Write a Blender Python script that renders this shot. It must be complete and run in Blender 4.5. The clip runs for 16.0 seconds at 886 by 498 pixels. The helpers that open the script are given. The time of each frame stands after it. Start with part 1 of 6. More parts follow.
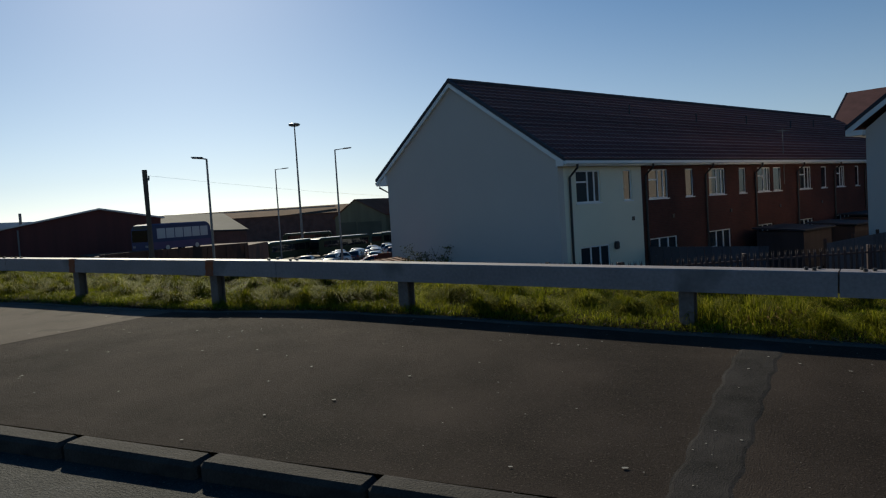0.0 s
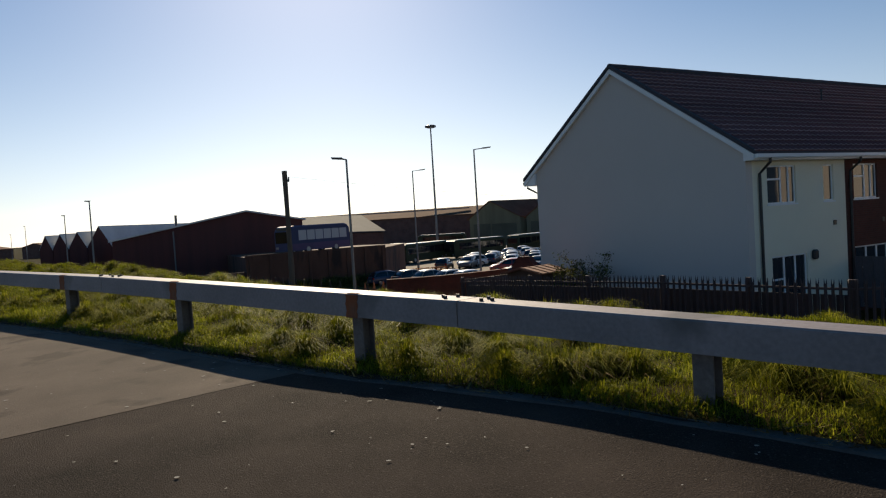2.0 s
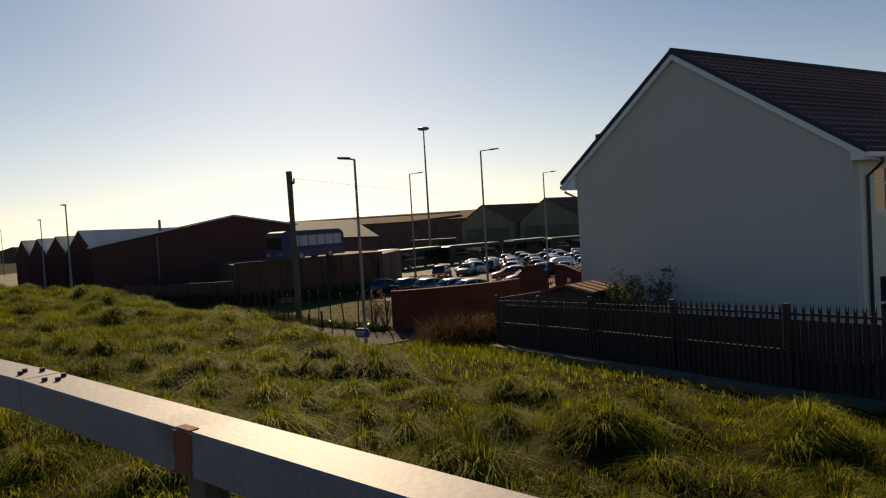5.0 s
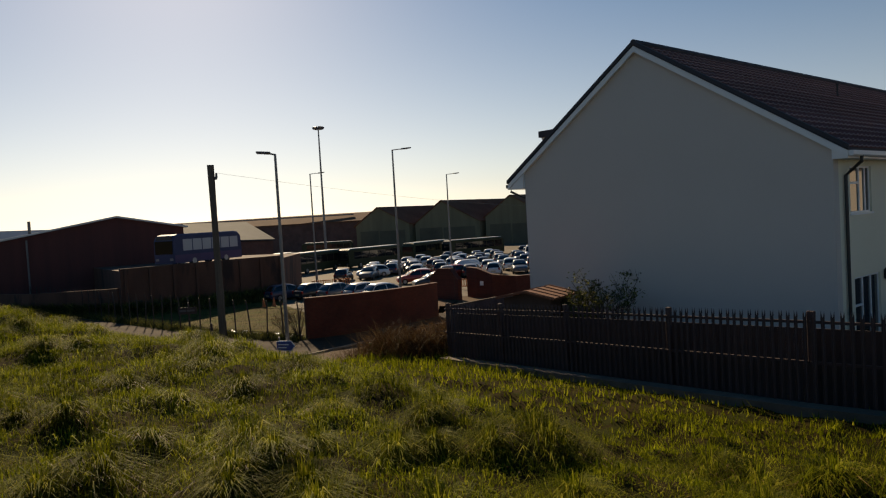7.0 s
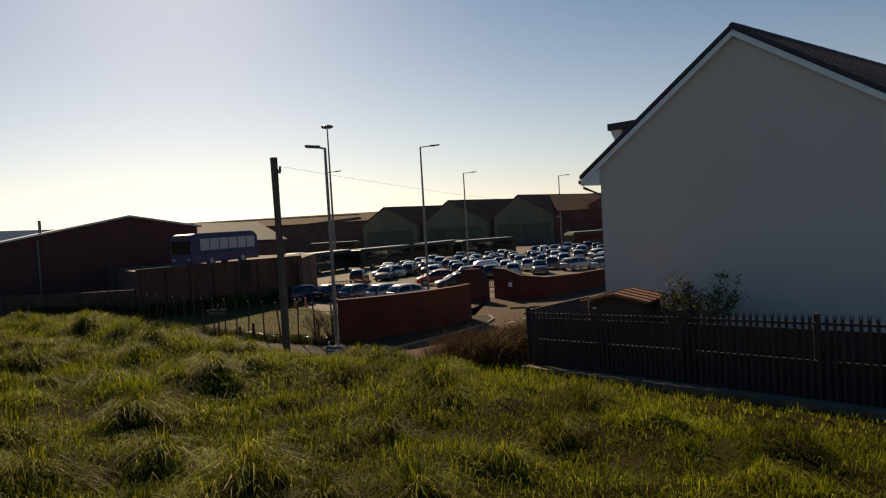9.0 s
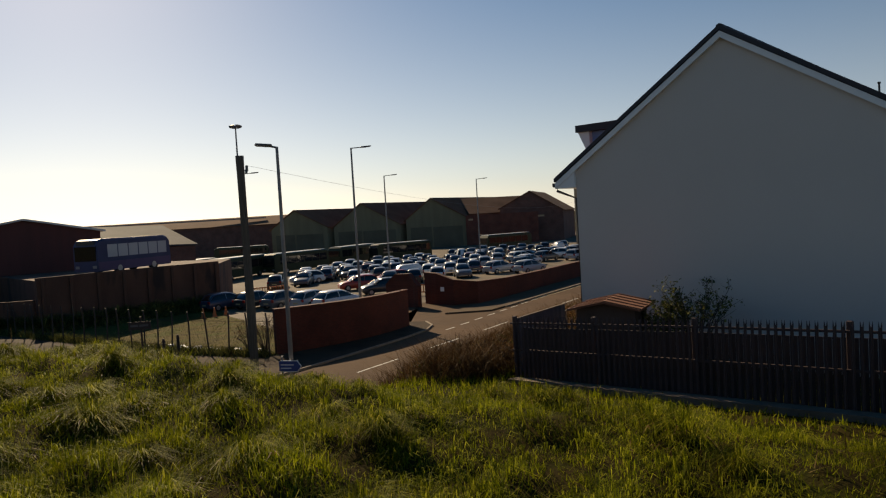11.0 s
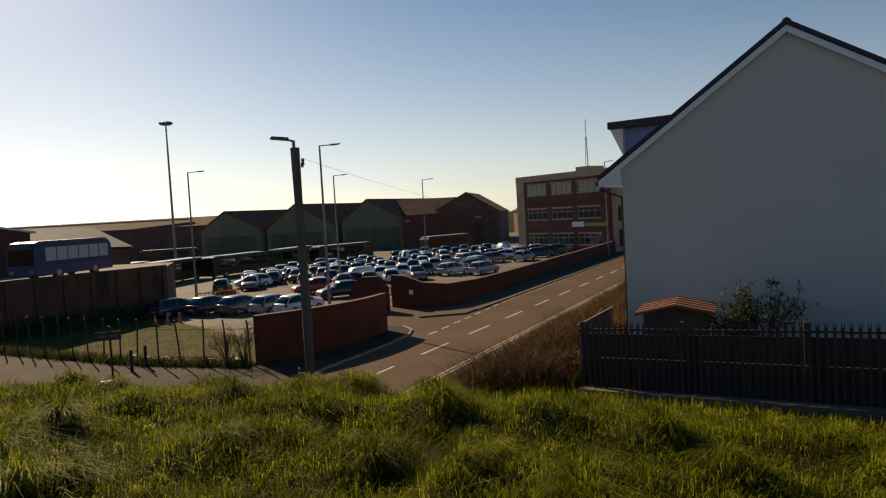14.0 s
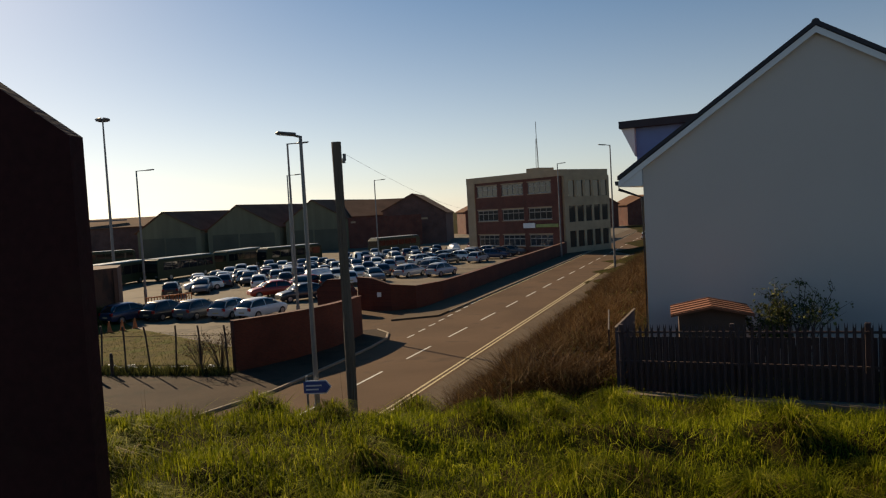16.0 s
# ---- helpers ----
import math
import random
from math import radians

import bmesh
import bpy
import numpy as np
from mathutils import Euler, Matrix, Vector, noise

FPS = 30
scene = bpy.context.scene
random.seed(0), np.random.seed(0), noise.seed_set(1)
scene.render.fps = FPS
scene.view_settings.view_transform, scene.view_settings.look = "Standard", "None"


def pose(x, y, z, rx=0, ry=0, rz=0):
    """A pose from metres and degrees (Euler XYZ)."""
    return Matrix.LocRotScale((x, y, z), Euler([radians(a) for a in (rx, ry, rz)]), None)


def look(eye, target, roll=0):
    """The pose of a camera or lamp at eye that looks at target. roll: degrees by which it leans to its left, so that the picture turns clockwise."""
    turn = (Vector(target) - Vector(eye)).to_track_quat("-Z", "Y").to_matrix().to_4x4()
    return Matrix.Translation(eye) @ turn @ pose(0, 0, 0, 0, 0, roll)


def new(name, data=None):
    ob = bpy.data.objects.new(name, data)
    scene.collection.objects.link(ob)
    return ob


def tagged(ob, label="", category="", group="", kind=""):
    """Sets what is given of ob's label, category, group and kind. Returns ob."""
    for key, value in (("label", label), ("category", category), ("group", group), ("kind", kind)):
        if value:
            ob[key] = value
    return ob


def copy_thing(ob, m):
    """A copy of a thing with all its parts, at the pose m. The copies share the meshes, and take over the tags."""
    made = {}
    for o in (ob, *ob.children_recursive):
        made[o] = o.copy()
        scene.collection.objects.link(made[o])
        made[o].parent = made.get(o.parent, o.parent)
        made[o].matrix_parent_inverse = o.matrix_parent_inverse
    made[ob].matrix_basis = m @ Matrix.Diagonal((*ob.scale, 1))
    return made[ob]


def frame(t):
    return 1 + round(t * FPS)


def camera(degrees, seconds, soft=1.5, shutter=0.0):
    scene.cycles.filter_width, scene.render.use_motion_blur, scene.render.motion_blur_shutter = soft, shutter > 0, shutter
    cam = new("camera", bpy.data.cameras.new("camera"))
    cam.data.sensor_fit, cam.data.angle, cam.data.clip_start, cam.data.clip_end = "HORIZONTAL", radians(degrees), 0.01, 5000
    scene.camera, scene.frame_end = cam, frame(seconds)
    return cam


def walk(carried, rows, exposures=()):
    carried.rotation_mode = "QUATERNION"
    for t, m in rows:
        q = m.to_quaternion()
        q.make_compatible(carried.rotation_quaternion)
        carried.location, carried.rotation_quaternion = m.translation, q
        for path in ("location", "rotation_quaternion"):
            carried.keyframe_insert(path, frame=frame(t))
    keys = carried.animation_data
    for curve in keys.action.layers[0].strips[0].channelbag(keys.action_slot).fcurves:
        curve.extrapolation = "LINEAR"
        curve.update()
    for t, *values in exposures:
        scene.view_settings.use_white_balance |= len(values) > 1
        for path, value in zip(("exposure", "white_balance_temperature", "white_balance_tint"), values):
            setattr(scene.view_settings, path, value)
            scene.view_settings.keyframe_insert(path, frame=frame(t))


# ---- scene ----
cam = camera(62.7, 16.0, 1.2)
METRES, EYE, TILT, LEAN, TURN = 22.456, 1.28, -4.0, -0.7, 0.0
ROWS = [
    (0.0, 0.0, 0.0, 0.0, 0.07, 0.97, 4.27),
    (0.5, -0.0068, 0.0301, 0.0036, 0.63, 1.08, 4.26),
    (1.0, -0.0137, 0.0637, 0.0067, -1.16, 1.0, 4.41),
    (1.5, -0.0277, 0.0895, 0.0089, 8.0, 1.63, 3.67),
    (2.0, -0.0408, 0.1244, 0.0134, 10.42, 1.79, 3.52),
    (2.5, -0.0536, 0.1541, 0.0186, 13.69, 1.99, 3.23),
    (3.0, -0.0662, 0.1791, 0.0238, 13.24, 2.06, 3.25),
    (3.5, -0.0792, 0.2051, 0.0271, 10.51, 2.0, 3.54),
    (4.0, -0.0974, 0.2346, 0.0313, 12.32, 2.15, 3.31),
    (6.5, -0.2102, 0.3518, 0.0445, 1.32, 1.69, 3.96),
    (7.0, -0.2353, 0.3757, 0.0479, 0.34, 1.65, 4.04),
    (7.5, -0.2613, 0.393, 0.0511, 0.22, 1.67, 4.03),
    (8.0, -0.2866, 0.4155, 0.0528, 0.16, 1.68, 4.01),
    (8.5, -0.314, 0.4298, 0.056, 0.16, 1.71, 3.94),
    (9.0, -0.3416, 0.4486, 0.0561, 0.13, 1.68, 3.99),
    (11.5, -0.4624, 0.53, 0.073, -8.68, 1.3, 4.62),
    (12.0, -0.4905, 0.5444, 0.0755, -9.35, 1.26, 4.67),
    (12.5, -0.5114, 0.5619, 0.0762, -12.49, 1.02, 4.92),
    (13.0, -0.539, 0.5776, 0.0793, -13.47, 0.96, 4.95),
    (13.5, -0.5615, 0.5929, 0.0814, -13.57, 0.96, 4.94),
    (14.0, -0.5849, 0.6107, 0.0846, -13.76, 0.96, 4.94),
    (14.5, -0.6065, 0.6274, 0.0874, -16.17, 0.81, 5.09),
    (15.0, -0.6305, 0.6472, 0.0916, -18.68, 0.62, 5.19),
    (15.5, -0.6556, 0.6588, 0.0939, -19.1, 0.66, 5.2),
    (16.0, -0.6817, 0.6772, 0.0945, -18.86, 0.63, 5.13),
]
EXPOSURES = [(0.0, -0.22, 5900, 4), (1.0, 0.02, 6200, 8), (1.6, 0.18, 6450, 9.5), (2.5, 0.16, 6750, 11), (3.5, 0.02, 7300, 12), (4.0, 0.02, 7500, 12), (9.0, 0.0, 7600, 12), (12.0, 0.06, 7500, 12), (16.0, 0.2, 7400, 11)]
walk(cam, [(t, pose(0, 0, EYE, TILT, LEAN, TURN) @ pose(METRES * x, METRES * y, METRES * z, 90 + pitch, roll, yaw)) for t, x, y, z, yaw, pitch, roll in ROWS], EXPOSURES)

# ---- light ----
SUN_AZ, SUN_EL = radians(-19.0), radians(28.0)
world = bpy.data.worlds.new("sky")
scene.world = world
world.use_nodes = True
wn = world.node_tree.nodes
sky = wn.new("ShaderNodeTexSky")
sky.sky_type, sky.sun_disc = "NISHITA", False
sky.sun_elevation, sky.sun_rotation = SUN_EL, SUN_AZ
sky.air_density, sky.dust_density, sky.ozone_density = 0.85, 0.9, 2.2
sky.altitude = 1200
# pale haze towards the horizon
wl = world.node_tree.links
direction = wn.new("ShaderNodeTexCoord")
parts_xyz = wn.new("ShaderNodeSeparateXYZ")
wl.new(direction.outputs["Generated"], parts_xyz.inputs[0])
low_sky = wn.new("ShaderNodeMapRange")
low_sky.inputs[1].default_value, low_sky.inputs[2].default_value = 0.0, 0.5
low_sky.inputs[3].default_value, low_sky.inputs[4].default_value = 0.6, 1.5
wl.new(parts_xyz.outputs[2], low_sky.inputs[0])
haze = wn.new("ShaderNodeHueSaturation")
wl.new(sky.outputs[0], haze.inputs["Color"])
wl.new(low_sky.outputs[0], haze.inputs["Saturation"])
haze.inputs["Hue"].default_value = 0.495
wl.new(haze.outputs[0], wn["Background"].inputs[0])
wn["Background"].inputs[1].default_value = 0.078
sun = new("sun", bpy.data.lights.new("sun", "SUN"))
sun.data.energy, sun.data.angle, sun.data.color = 5.0, radians(0.55), (1.0, 0.85, 0.62)
to_sun = Vector((math.sin(SUN_AZ) * math.cos(SUN_EL), math.cos(SUN_AZ) * math.cos(SUN_EL), math.sin(SUN_EL)))
sun.matrix_world = look(to_sun * 100, (0, 0, 0))
scene.view_settings.exposure = 0.0


# ---- materials ----
def mat(name, base, rough=0.8, var=0.25, scale=3.0, fine=60.0, bump=0.2, metal=0.0, spots=None, rand=0.0, spec=0.5, coat=0.0, streak=None):
    """A surface with variation at two scales, fine relief and, if asked, stains of another colour."""
    m = bpy.data.materials.new(name)
    m.use_nodes = True
    nt = m.node_tree
    b = nt.nodes["Principled BSDF"]
    b.inputs["Roughness"].default_value = rough
    b.inputs["Metallic"].default_value = metal
    b.inputs["Specular IOR Level"].default_value = spec
    b.inputs["Coat Weight"].default_value = coat
    tc = nt.nodes.new("ShaderNodeTexCoord")
    src = tc.outputs["Object"]
    if streak:
        mp = nt.nodes.new("ShaderNodeMapping")
        mp.inputs["Scale"].default_value = streak
        nt.links.new(src, mp.inputs[0])
        src = mp.outputs[0]

    def noise_at(s, detail):
        n = nt.nodes.new("ShaderNodeTexNoise")
        n.inputs["Scale"].default_value, n.inputs["Detail"].default_value = s, detail
        nt.links.new(src, n.inputs["Vector"])
        return n.outputs["Fac"]

    big, small = noise_at(scale, 4), noise_at(fine, 3)
    mixer = nt.nodes.new("ShaderNodeMix")
    mixer.data_type = "RGBA"
    lo = [c * (1 - var) for c in base] + [1]
    hi = [min(1, c * (1 + var)) for c in base] + [1]
    mixer.inputs[6].default_value, mixer.inputs[7].default_value = lo, hi
    ramp = nt.nodes.new("ShaderNodeMapRange")
    ramp.inputs[1].default_value, ramp.inputs[2].default_value = 0.3, 0.7
    add = nt.nodes.new("ShaderNodeMath")
    add.operation = "MULTIPLY_ADD"
    add.inputs[1].default_value = 0.4
    half = nt.nodes.new("ShaderNodeMath")
    half.operation = "MULTIPLY"
    half.inputs[1].default_value = 0.6
    nt.links.new(big, half.inputs[0])
    nt.links.new(small, add.inputs[0])
    nt.links.new(half.outputs[0], add.inputs[2])
    nt.links.new(add.outputs[0], ramp.inputs[0])
    nt.links.new(ramp.outputs[0], mixer.inputs[0])
    out = mixer.outputs[2]
    if spots:
        colour, size, limit = spots
        sp = noise_at(size, 5)
        mr = nt.nodes.new("ShaderNodeMapRange")
        mr.inputs[1].default_value, mr.inputs[2].default_value = limit, limit + 0.1
        nt.links.new(sp, mr.inputs[0])
        m2 = nt.nodes.new("ShaderNodeMix")
        m2.data_type = "RGBA"
        m2.inputs[7].default_value = (*colour, 1)
        nt.links.new(mr.outputs[0], m2.inputs[0])
        nt.links.new(out, m2.inputs[6])
        out = m2.outputs[2]
    if rand:
        info = nt.nodes.new("ShaderNodeObjectInfo")
        hsv = nt.nodes.new("ShaderNodeHueSaturation")
        mr = nt.nodes.new("ShaderNodeMapRange")
        mr.inputs[3].default_value, mr.inputs[4].default_value = 1 - rand, 1 + rand
        nt.links.new(info.outputs["Random"], mr.inputs[0])
        nt.links.new(mr.outputs[0], hsv.inputs["Value"])
        nt.links.new(out, hsv.inputs["Color"])
        out = hsv.outputs[0]
    nt.links.new(out, b.inputs["Base Color"])
    if bump:
        bp = nt.nodes.new("ShaderNodeBump")
        bp.inputs["Strength"].default_value, bp.inputs["Distance"].default_value = bump, 0.01
        nt.links.new(small, bp.inputs["Height"])
        nt.links.new(bp.outputs[0], b.inputs["Normal"])
    return m


def brick_mat(name, c1, c2, mortar, size=1.0):
    m = bpy.data.materials.new(name)
    m.use_nodes = True
    nt = m.node_tree
    b = nt.nodes["Principled BSDF"]
    b.inputs["Roughness"].default_value = 0.9
    tc = nt.nodes.new("ShaderNodeTexCoord")
    sep = nt.nodes.new("ShaderNodeSeparateXYZ")
    nt.links.new(tc.outputs["Object"], sep.inputs[0])
    xy = nt.nodes.new("ShaderNodeMath")
    xy.operation = "ADD"
    nt.links.new(sep.outputs[0], xy.inputs[0])
    nt.links.new(sep.outputs[1], xy.inputs[1])
    com = nt.nodes.new("ShaderNodeCombineXYZ")
    nt.links.new(xy.outputs[0], com.inputs[0])
    nt.links.new(sep.outputs[2], com.inputs[1])
    br = nt.nodes.new("ShaderNodeTexBrick")
    br.inputs["Color1"].default_value, br.inputs["Color2"].default_value, br.inputs["Mortar"].default_value = (*c1, 1), (*c2, 1), (*mortar, 1)
    br.inputs["Scale"].default_value = 1.0
    br.inputs["Brick Width"].default_value, br.inputs["Row Height"].default_value, br.inputs["Mortar Size"].default_value = 0.225 * size, 0.075 * size, 0.008
    nt.links.new(com.outputs[0], br.inputs["Vector"])
    n = nt.nodes.new("ShaderNodeTexNoise")
    n.inputs["Scale"].default_value, n.inputs["Detail"].default_value = 0.6, 6
    nt.links.new(tc.outputs["Object"], n.inputs["Vector"])
    mr = nt.nodes.new("ShaderNodeMapRange")
    mr.inputs[1].default_value, mr.inputs[2].default_value, mr.inputs[3].default_value, mr.inputs[4].default_value = 0.3, 0.7, 0.7, 1.2
    nt.links.new(n.outputs["Fac"], mr.inputs[0])
    hsv = nt.nodes.new("ShaderNodeHueSaturation")
    nt.links.new(br.outputs["Color"], hsv.inputs["Color"])
    nt.links.new(mr.outputs[0], hsv.inputs["Value"])
    nt.links.new(hsv.outputs[0], b.inputs["Base Color"])
    return m


def leaf_mat(name, c1, c2, c3, through_light=0.35, gloss=(0.7, 0.06)):
    """Blades and leaves: colour by island, some light passing through."""
    m = bpy.data.materials.new(name)
    m.use_nodes = True
    nt = m.node_tree
    b = nt.nodes["Principled BSDF"]
    b.inputs["Roughness"].default_value = gloss[0]
    b.inputs["Specular IOR Level"].default_value = gloss[1]
    geo = nt.nodes.new("ShaderNodeNewGeometry")
    cr = nt.nodes.new("ShaderNodeValToRGB")
    cr.color_ramp.elements[0].color, cr.color_ramp.elements[1].color = (*c1, 1), (*c3, 1)
    e = cr.color_ramp.elements.new(0.6)
    e.color = (*c2, 1)
    nt.links.new(geo.outputs["Random Per Island"], cr.inputs[0])
    tc = nt.nodes.new("ShaderNodeTexCoord")
    n = nt.nodes.new("ShaderNodeTexNoise")
    n.inputs["Scale"].default_value, n.inputs["Detail"].default_value = 1.4, 5
    nt.links.new(tc.outputs["Object"], n.inputs["Vector"])
    mr = nt.nodes.new("ShaderNodeMapRange")
    mr.inputs[1].default_value, mr.inputs[2].default_value, mr.inputs[3].default_value, mr.inputs[4].default_value = 0.3, 0.7, 0.5, 1.4
    nt.links.new(n.outputs["Fac"], mr.inputs[0])
    hsv = nt.nodes.new("ShaderNodeHueSaturation")
    nt.links.new(cr.outputs[0], hsv.inputs["Color"])
    nt.links.new(mr.outputs[0], hsv.inputs["Value"])
    nt.links.new(hsv.outputs[0], b.inputs["Base Color"])
    tr = nt.nodes.new("ShaderNodeBsdfTranslucent")
    nt.links.new(hsv.outputs[0], tr.inputs[0])
    ms = nt.nodes.new("ShaderNodeMixShader")
    ms.inputs[0].default_value = through_light
    nt.links.new(b.outputs[0], ms.inputs[1])
    nt.links.new(tr.outputs[0], ms.inputs[2])
    nt.links.new(ms.outputs[0], nt.nodes["Material Output"].inputs[0])
    return m


ASPHALT = mat("asphalt_pavement", (0.040, 0.0305, 0.0245), 0.9, 0.75, 1.3, 150, 0.8, spots=((0.09, 0.072, 0.058), 95, 0.60), spec=0.05)
ASPHALT_PATCH = mat("asphalt_patch", (0.027, 0.0235, 0.022), 0.9, 0.8, 5, 150, 0.7, spots=((0.05, 0.045, 0.042), 95, 0.62), spec=0.12)
CONCRETE_PATCH = mat("pale_surfacing", (0.102, 0.078, 0.060), 0.9, 0.4, 1.6, 140, 0.35, spots=((0.062, 0.046, 0.035), 2.4, 0.55), spec=0.12)
CARRIAGEWAY = mat("carriageway", (0.035, 0.034, 0.032), 0.85, 0.6, 3, 90, 1.0, spots=((0.10, 0.095, 0.09), 70, 0.6), spec=0.2)
KERB = mat("kerb_stone", (0.042, 0.036, 0.031), 0.9, 0.5, 4, 90, 0.7, rand=0.15, spots=((0.022, 0.02, 0.018), 3, 0.56), spec=0.2)
EDGING = mat("edging", (0.06, 0.052, 0.045), 0.9, 0.4, 6, 80, 0.6)
GALV = mat("galvanised_steel", (0.25, 0.218, 0.215), 0.6, 0.28, 1.6, 40, 0.12, metal=0.1, spots=((0.15, 0.135, 0.13), 1.6, 0.58), spec=0.35)
GALV_POST = mat("weathered_post_steel", (0.16, 0.135, 0.125), 0.7, 0.35, 5, 40, 0.2, metal=0.3, spots=((0.16, 0.07, 0.035), 3, 0.58))
RUST = mat("rust", (0.20, 0.075, 0.035), 0.85, 0.5, 9, 60, 0.4, spots=((0.24, 0.065, 0.018), 9, 0.48), streak=(1, 1, 0.25))
BOLT = mat("dark_bolt", (0.05, 0.045, 0.045), 0.6, 0.3, 30, 80, 0.1, metal=0.5)
SOIL = mat("bank_soil", (0.034, 0.025, 0.007), 0.95, 0.6, 1.6, 30, 1.0, spots=((0.035, 0.036, 0.006), 2.2, 0.5), spec=0.02)
GRASS = leaf_mat("grass_blades", (0.076, 0.094, 0.004), (0.188, 0.205, 0.008), (0.34, 0.325, 0.03), 0.5, (0.65, 0.035))
GRASS_LONG = leaf_mat("tussock_blades", (0.064, 0.078, 0.004), (0.172, 0.185, 0.008), (0.35, 0.31, 0.04), 0.5, (0.65, 0.035))
THATCH = leaf_mat("dead_thatch", (0.045, 0.024, 0.008), (0.10, 0.058, 0.018), (0.34, 0.23, 0.08), 0.3, (0.6, 0.06))
DRY = leaf_mat("dry_stems", (0.065, 0.032, 0.014), (0.125, 0.066, 0.026), (0.23, 0.15, 0.07), 0.2)
SHRUB = leaf_mat("shrub_leaves", (0.035, 0.045, 0.015), (0.09, 0.095, 0.03), (0.25, 0.23, 0.06), 0.25)
TWIG = mat("twig_bark", (0.07, 0.05, 0.035), 0.9, 0.3, 10, 60, 0.2)
RENDER_WHITE = mat("white_render", (0.60, 0.535, 0.48), 0.9, 0.035, 0.5, 70, 0.25)
RENDER_CREAM = mat("cream_render", (0.80, 0.74, 0.57), 0.9, 0.05, 0.6, 70, 0.25)
BRICK_HOUSE = brick_mat("house_brick", (0.07, 0.016, 0.009), (0.093, 0.023, 0.014), (0.072, 0.038, 0.027))
BRICK_WALL = brick_mat("wall_brick", (0.085, 0.017, 0.008), (0.12, 0.025, 0.012), (0.085, 0.04, 0.026))
BRICK_OFFICE = brick_mat("office_brick", (0.125, 0.032, 0.02), (0.16, 0.046, 0.028), (0.12, 0.075, 0.06))
OFFICE_FRAME = mat("grey_office_frame", (0.36, 0.33, 0.29), 0.6, 0.2, 1.5, 40, 0.05)
BRICK_DARK = brick_mat("works_brick", (0.12, 0.055, 0.045), (0.16, 0.075, 0.055), (0.12, 0.09, 0.08))
TILE = mat("brown_concrete_tile", (0.15, 0.066, 0.06), 0.8, 0.25, 1.5, 50, 0.3, rand=0.2, spec=0.15)
# paler than the tile: sky light on the butt edges, put into the colour
TILE_BUTT_LIT = mat("worn_tile_butt", (0.30, 0.20, 0.19), 0.8, 0.3, 6, 60, 0.2, rand=0.2)
TILE_EDGE = mat("dark_verge_tile", (0.035, 0.033, 0.04), 0.7, 0.2, 2, 50, 0.2)
UPVC = mat("white_upvc", (0.78, 0.78, 0.77), 0.4, 0.03, 2, 40, 0.02)
BLACK_PLASTIC = mat("black_plastic_pipe", (0.02, 0.02, 0.022), 0.4, 0.2, 4, 40, 0.05)
STEEL_FENCE = mat("grey_fence_steel", (0.075, 0.044, 0.042), 0.7, 0.2, 3, 40, 0.1, metal=0.1, rand=0.12)
TIMBER_FENCE = mat("stained_fence_timber", (0.06, 0.042, 0.04), 0.85, 0.3, 2, 40, 0.3, rand=0.2, streak=(1, 1, 0.2))
TIMBER_GREY = mat("grey_fence_timber", (0.105, 0.088, 0.095), 0.85, 0.3, 2, 40, 0.3, rand=0.2, streak=(1, 1, 0.2))
SHED_ROOF = mat("terracotta_felt", (0.21, 0.07, 0.032), 0.8, 0.2, 3, 50, 0.3)
SHED_WOOD = mat("brown_shed_wood", (0.10, 0.055, 0.035), 0.8, 0.3, 2, 40, 0.3)
PLINTH = mat("pale_concrete_kerb", (0.15, 0.105, 0.075), 0.9, 0.35, 2, 60, 0.3)
CONCRETE = mat("weathered_concrete", (0.112, 0.053, 0.033), 0.9, 0.4, 0.7, 40, 0.4, spots=((0.04, 0.024, 0.018), 0.8, 0.54), streak=(1, 1, 0.3))
ROAD = mat("worn_road", (0.115, 0.070, 0.042), 0.9, 0.3, 0.25, 60, 0.4, spots=((0.088, 0.056, 0.036), 0.5, 0.58), spec=0.08)
YARD = mat("yard_concrete", (0.165, 0.128, 0.09), 0.85, 0.25, 0.2, 40, 0.3, spots=((0.11, 0.085, 0.062), 0.3, 0.54), spec=0.15)
FOOTWAY = mat("footway", (0.12, 0.085, 0.056), 0.9, 0.25, 0.5, 60, 0.3, spec=0.08)
LANE = mat("lane_surface", (0.062, 0.041, 0.027), 0.9, 0.35, 0.5, 60, 0.4, spots=((0.045, 0.034, 0.022), 0.8, 0.56), spec=0.08)
PAINT = mat("worn_white_paint", (0.55, 0.52, 0.46), 0.8, 0.25, 3, 40, 0.2)
PAINT_YELLOW = mat("worn_yellow_paint", (0.50, 0.40, 0.22), 0.8, 0.25, 3, 40, 0.2)
POLE_WOOD = mat("tarred_pole_wood", (0.13, 0.095, 0.07), 0.85, 0.35, 4, 30, 0.5, streak=(4, 4, 0.3))
LAMP_STEEL = mat("lamp_column_steel", (0.22, 0.215, 0.21), 0.55, 0.15, 2, 30, 0.05, metal=0.5)
LAMP_DARK = mat("dark_lamp_head", (0.10, 0.10, 0.105), 0.5, 0.15, 2, 30, 0.05)
SHED_CLAD = mat("maroon_cladding", (0.08, 0.021, 0.018), 0.75, 0.25, 0.4, 30, 0.2, streak=(3, 3, 0.2))
ROOF_GREY = mat("fibre_cement_roof", (0.155, 0.152, 0.15), 0.7, 0.2, 0.3, 20, 0.3, spots=((0.2, 0.18, 0.16), 0.25, 0.58))
# near-white base colour stands in for the sun's glare on sheet roofs
ROOF_GLARE = mat("pale_sheet_roof", (0.55, 0.54, 0.52), 0.5, 0.2, 0.3, 20, 0.2)
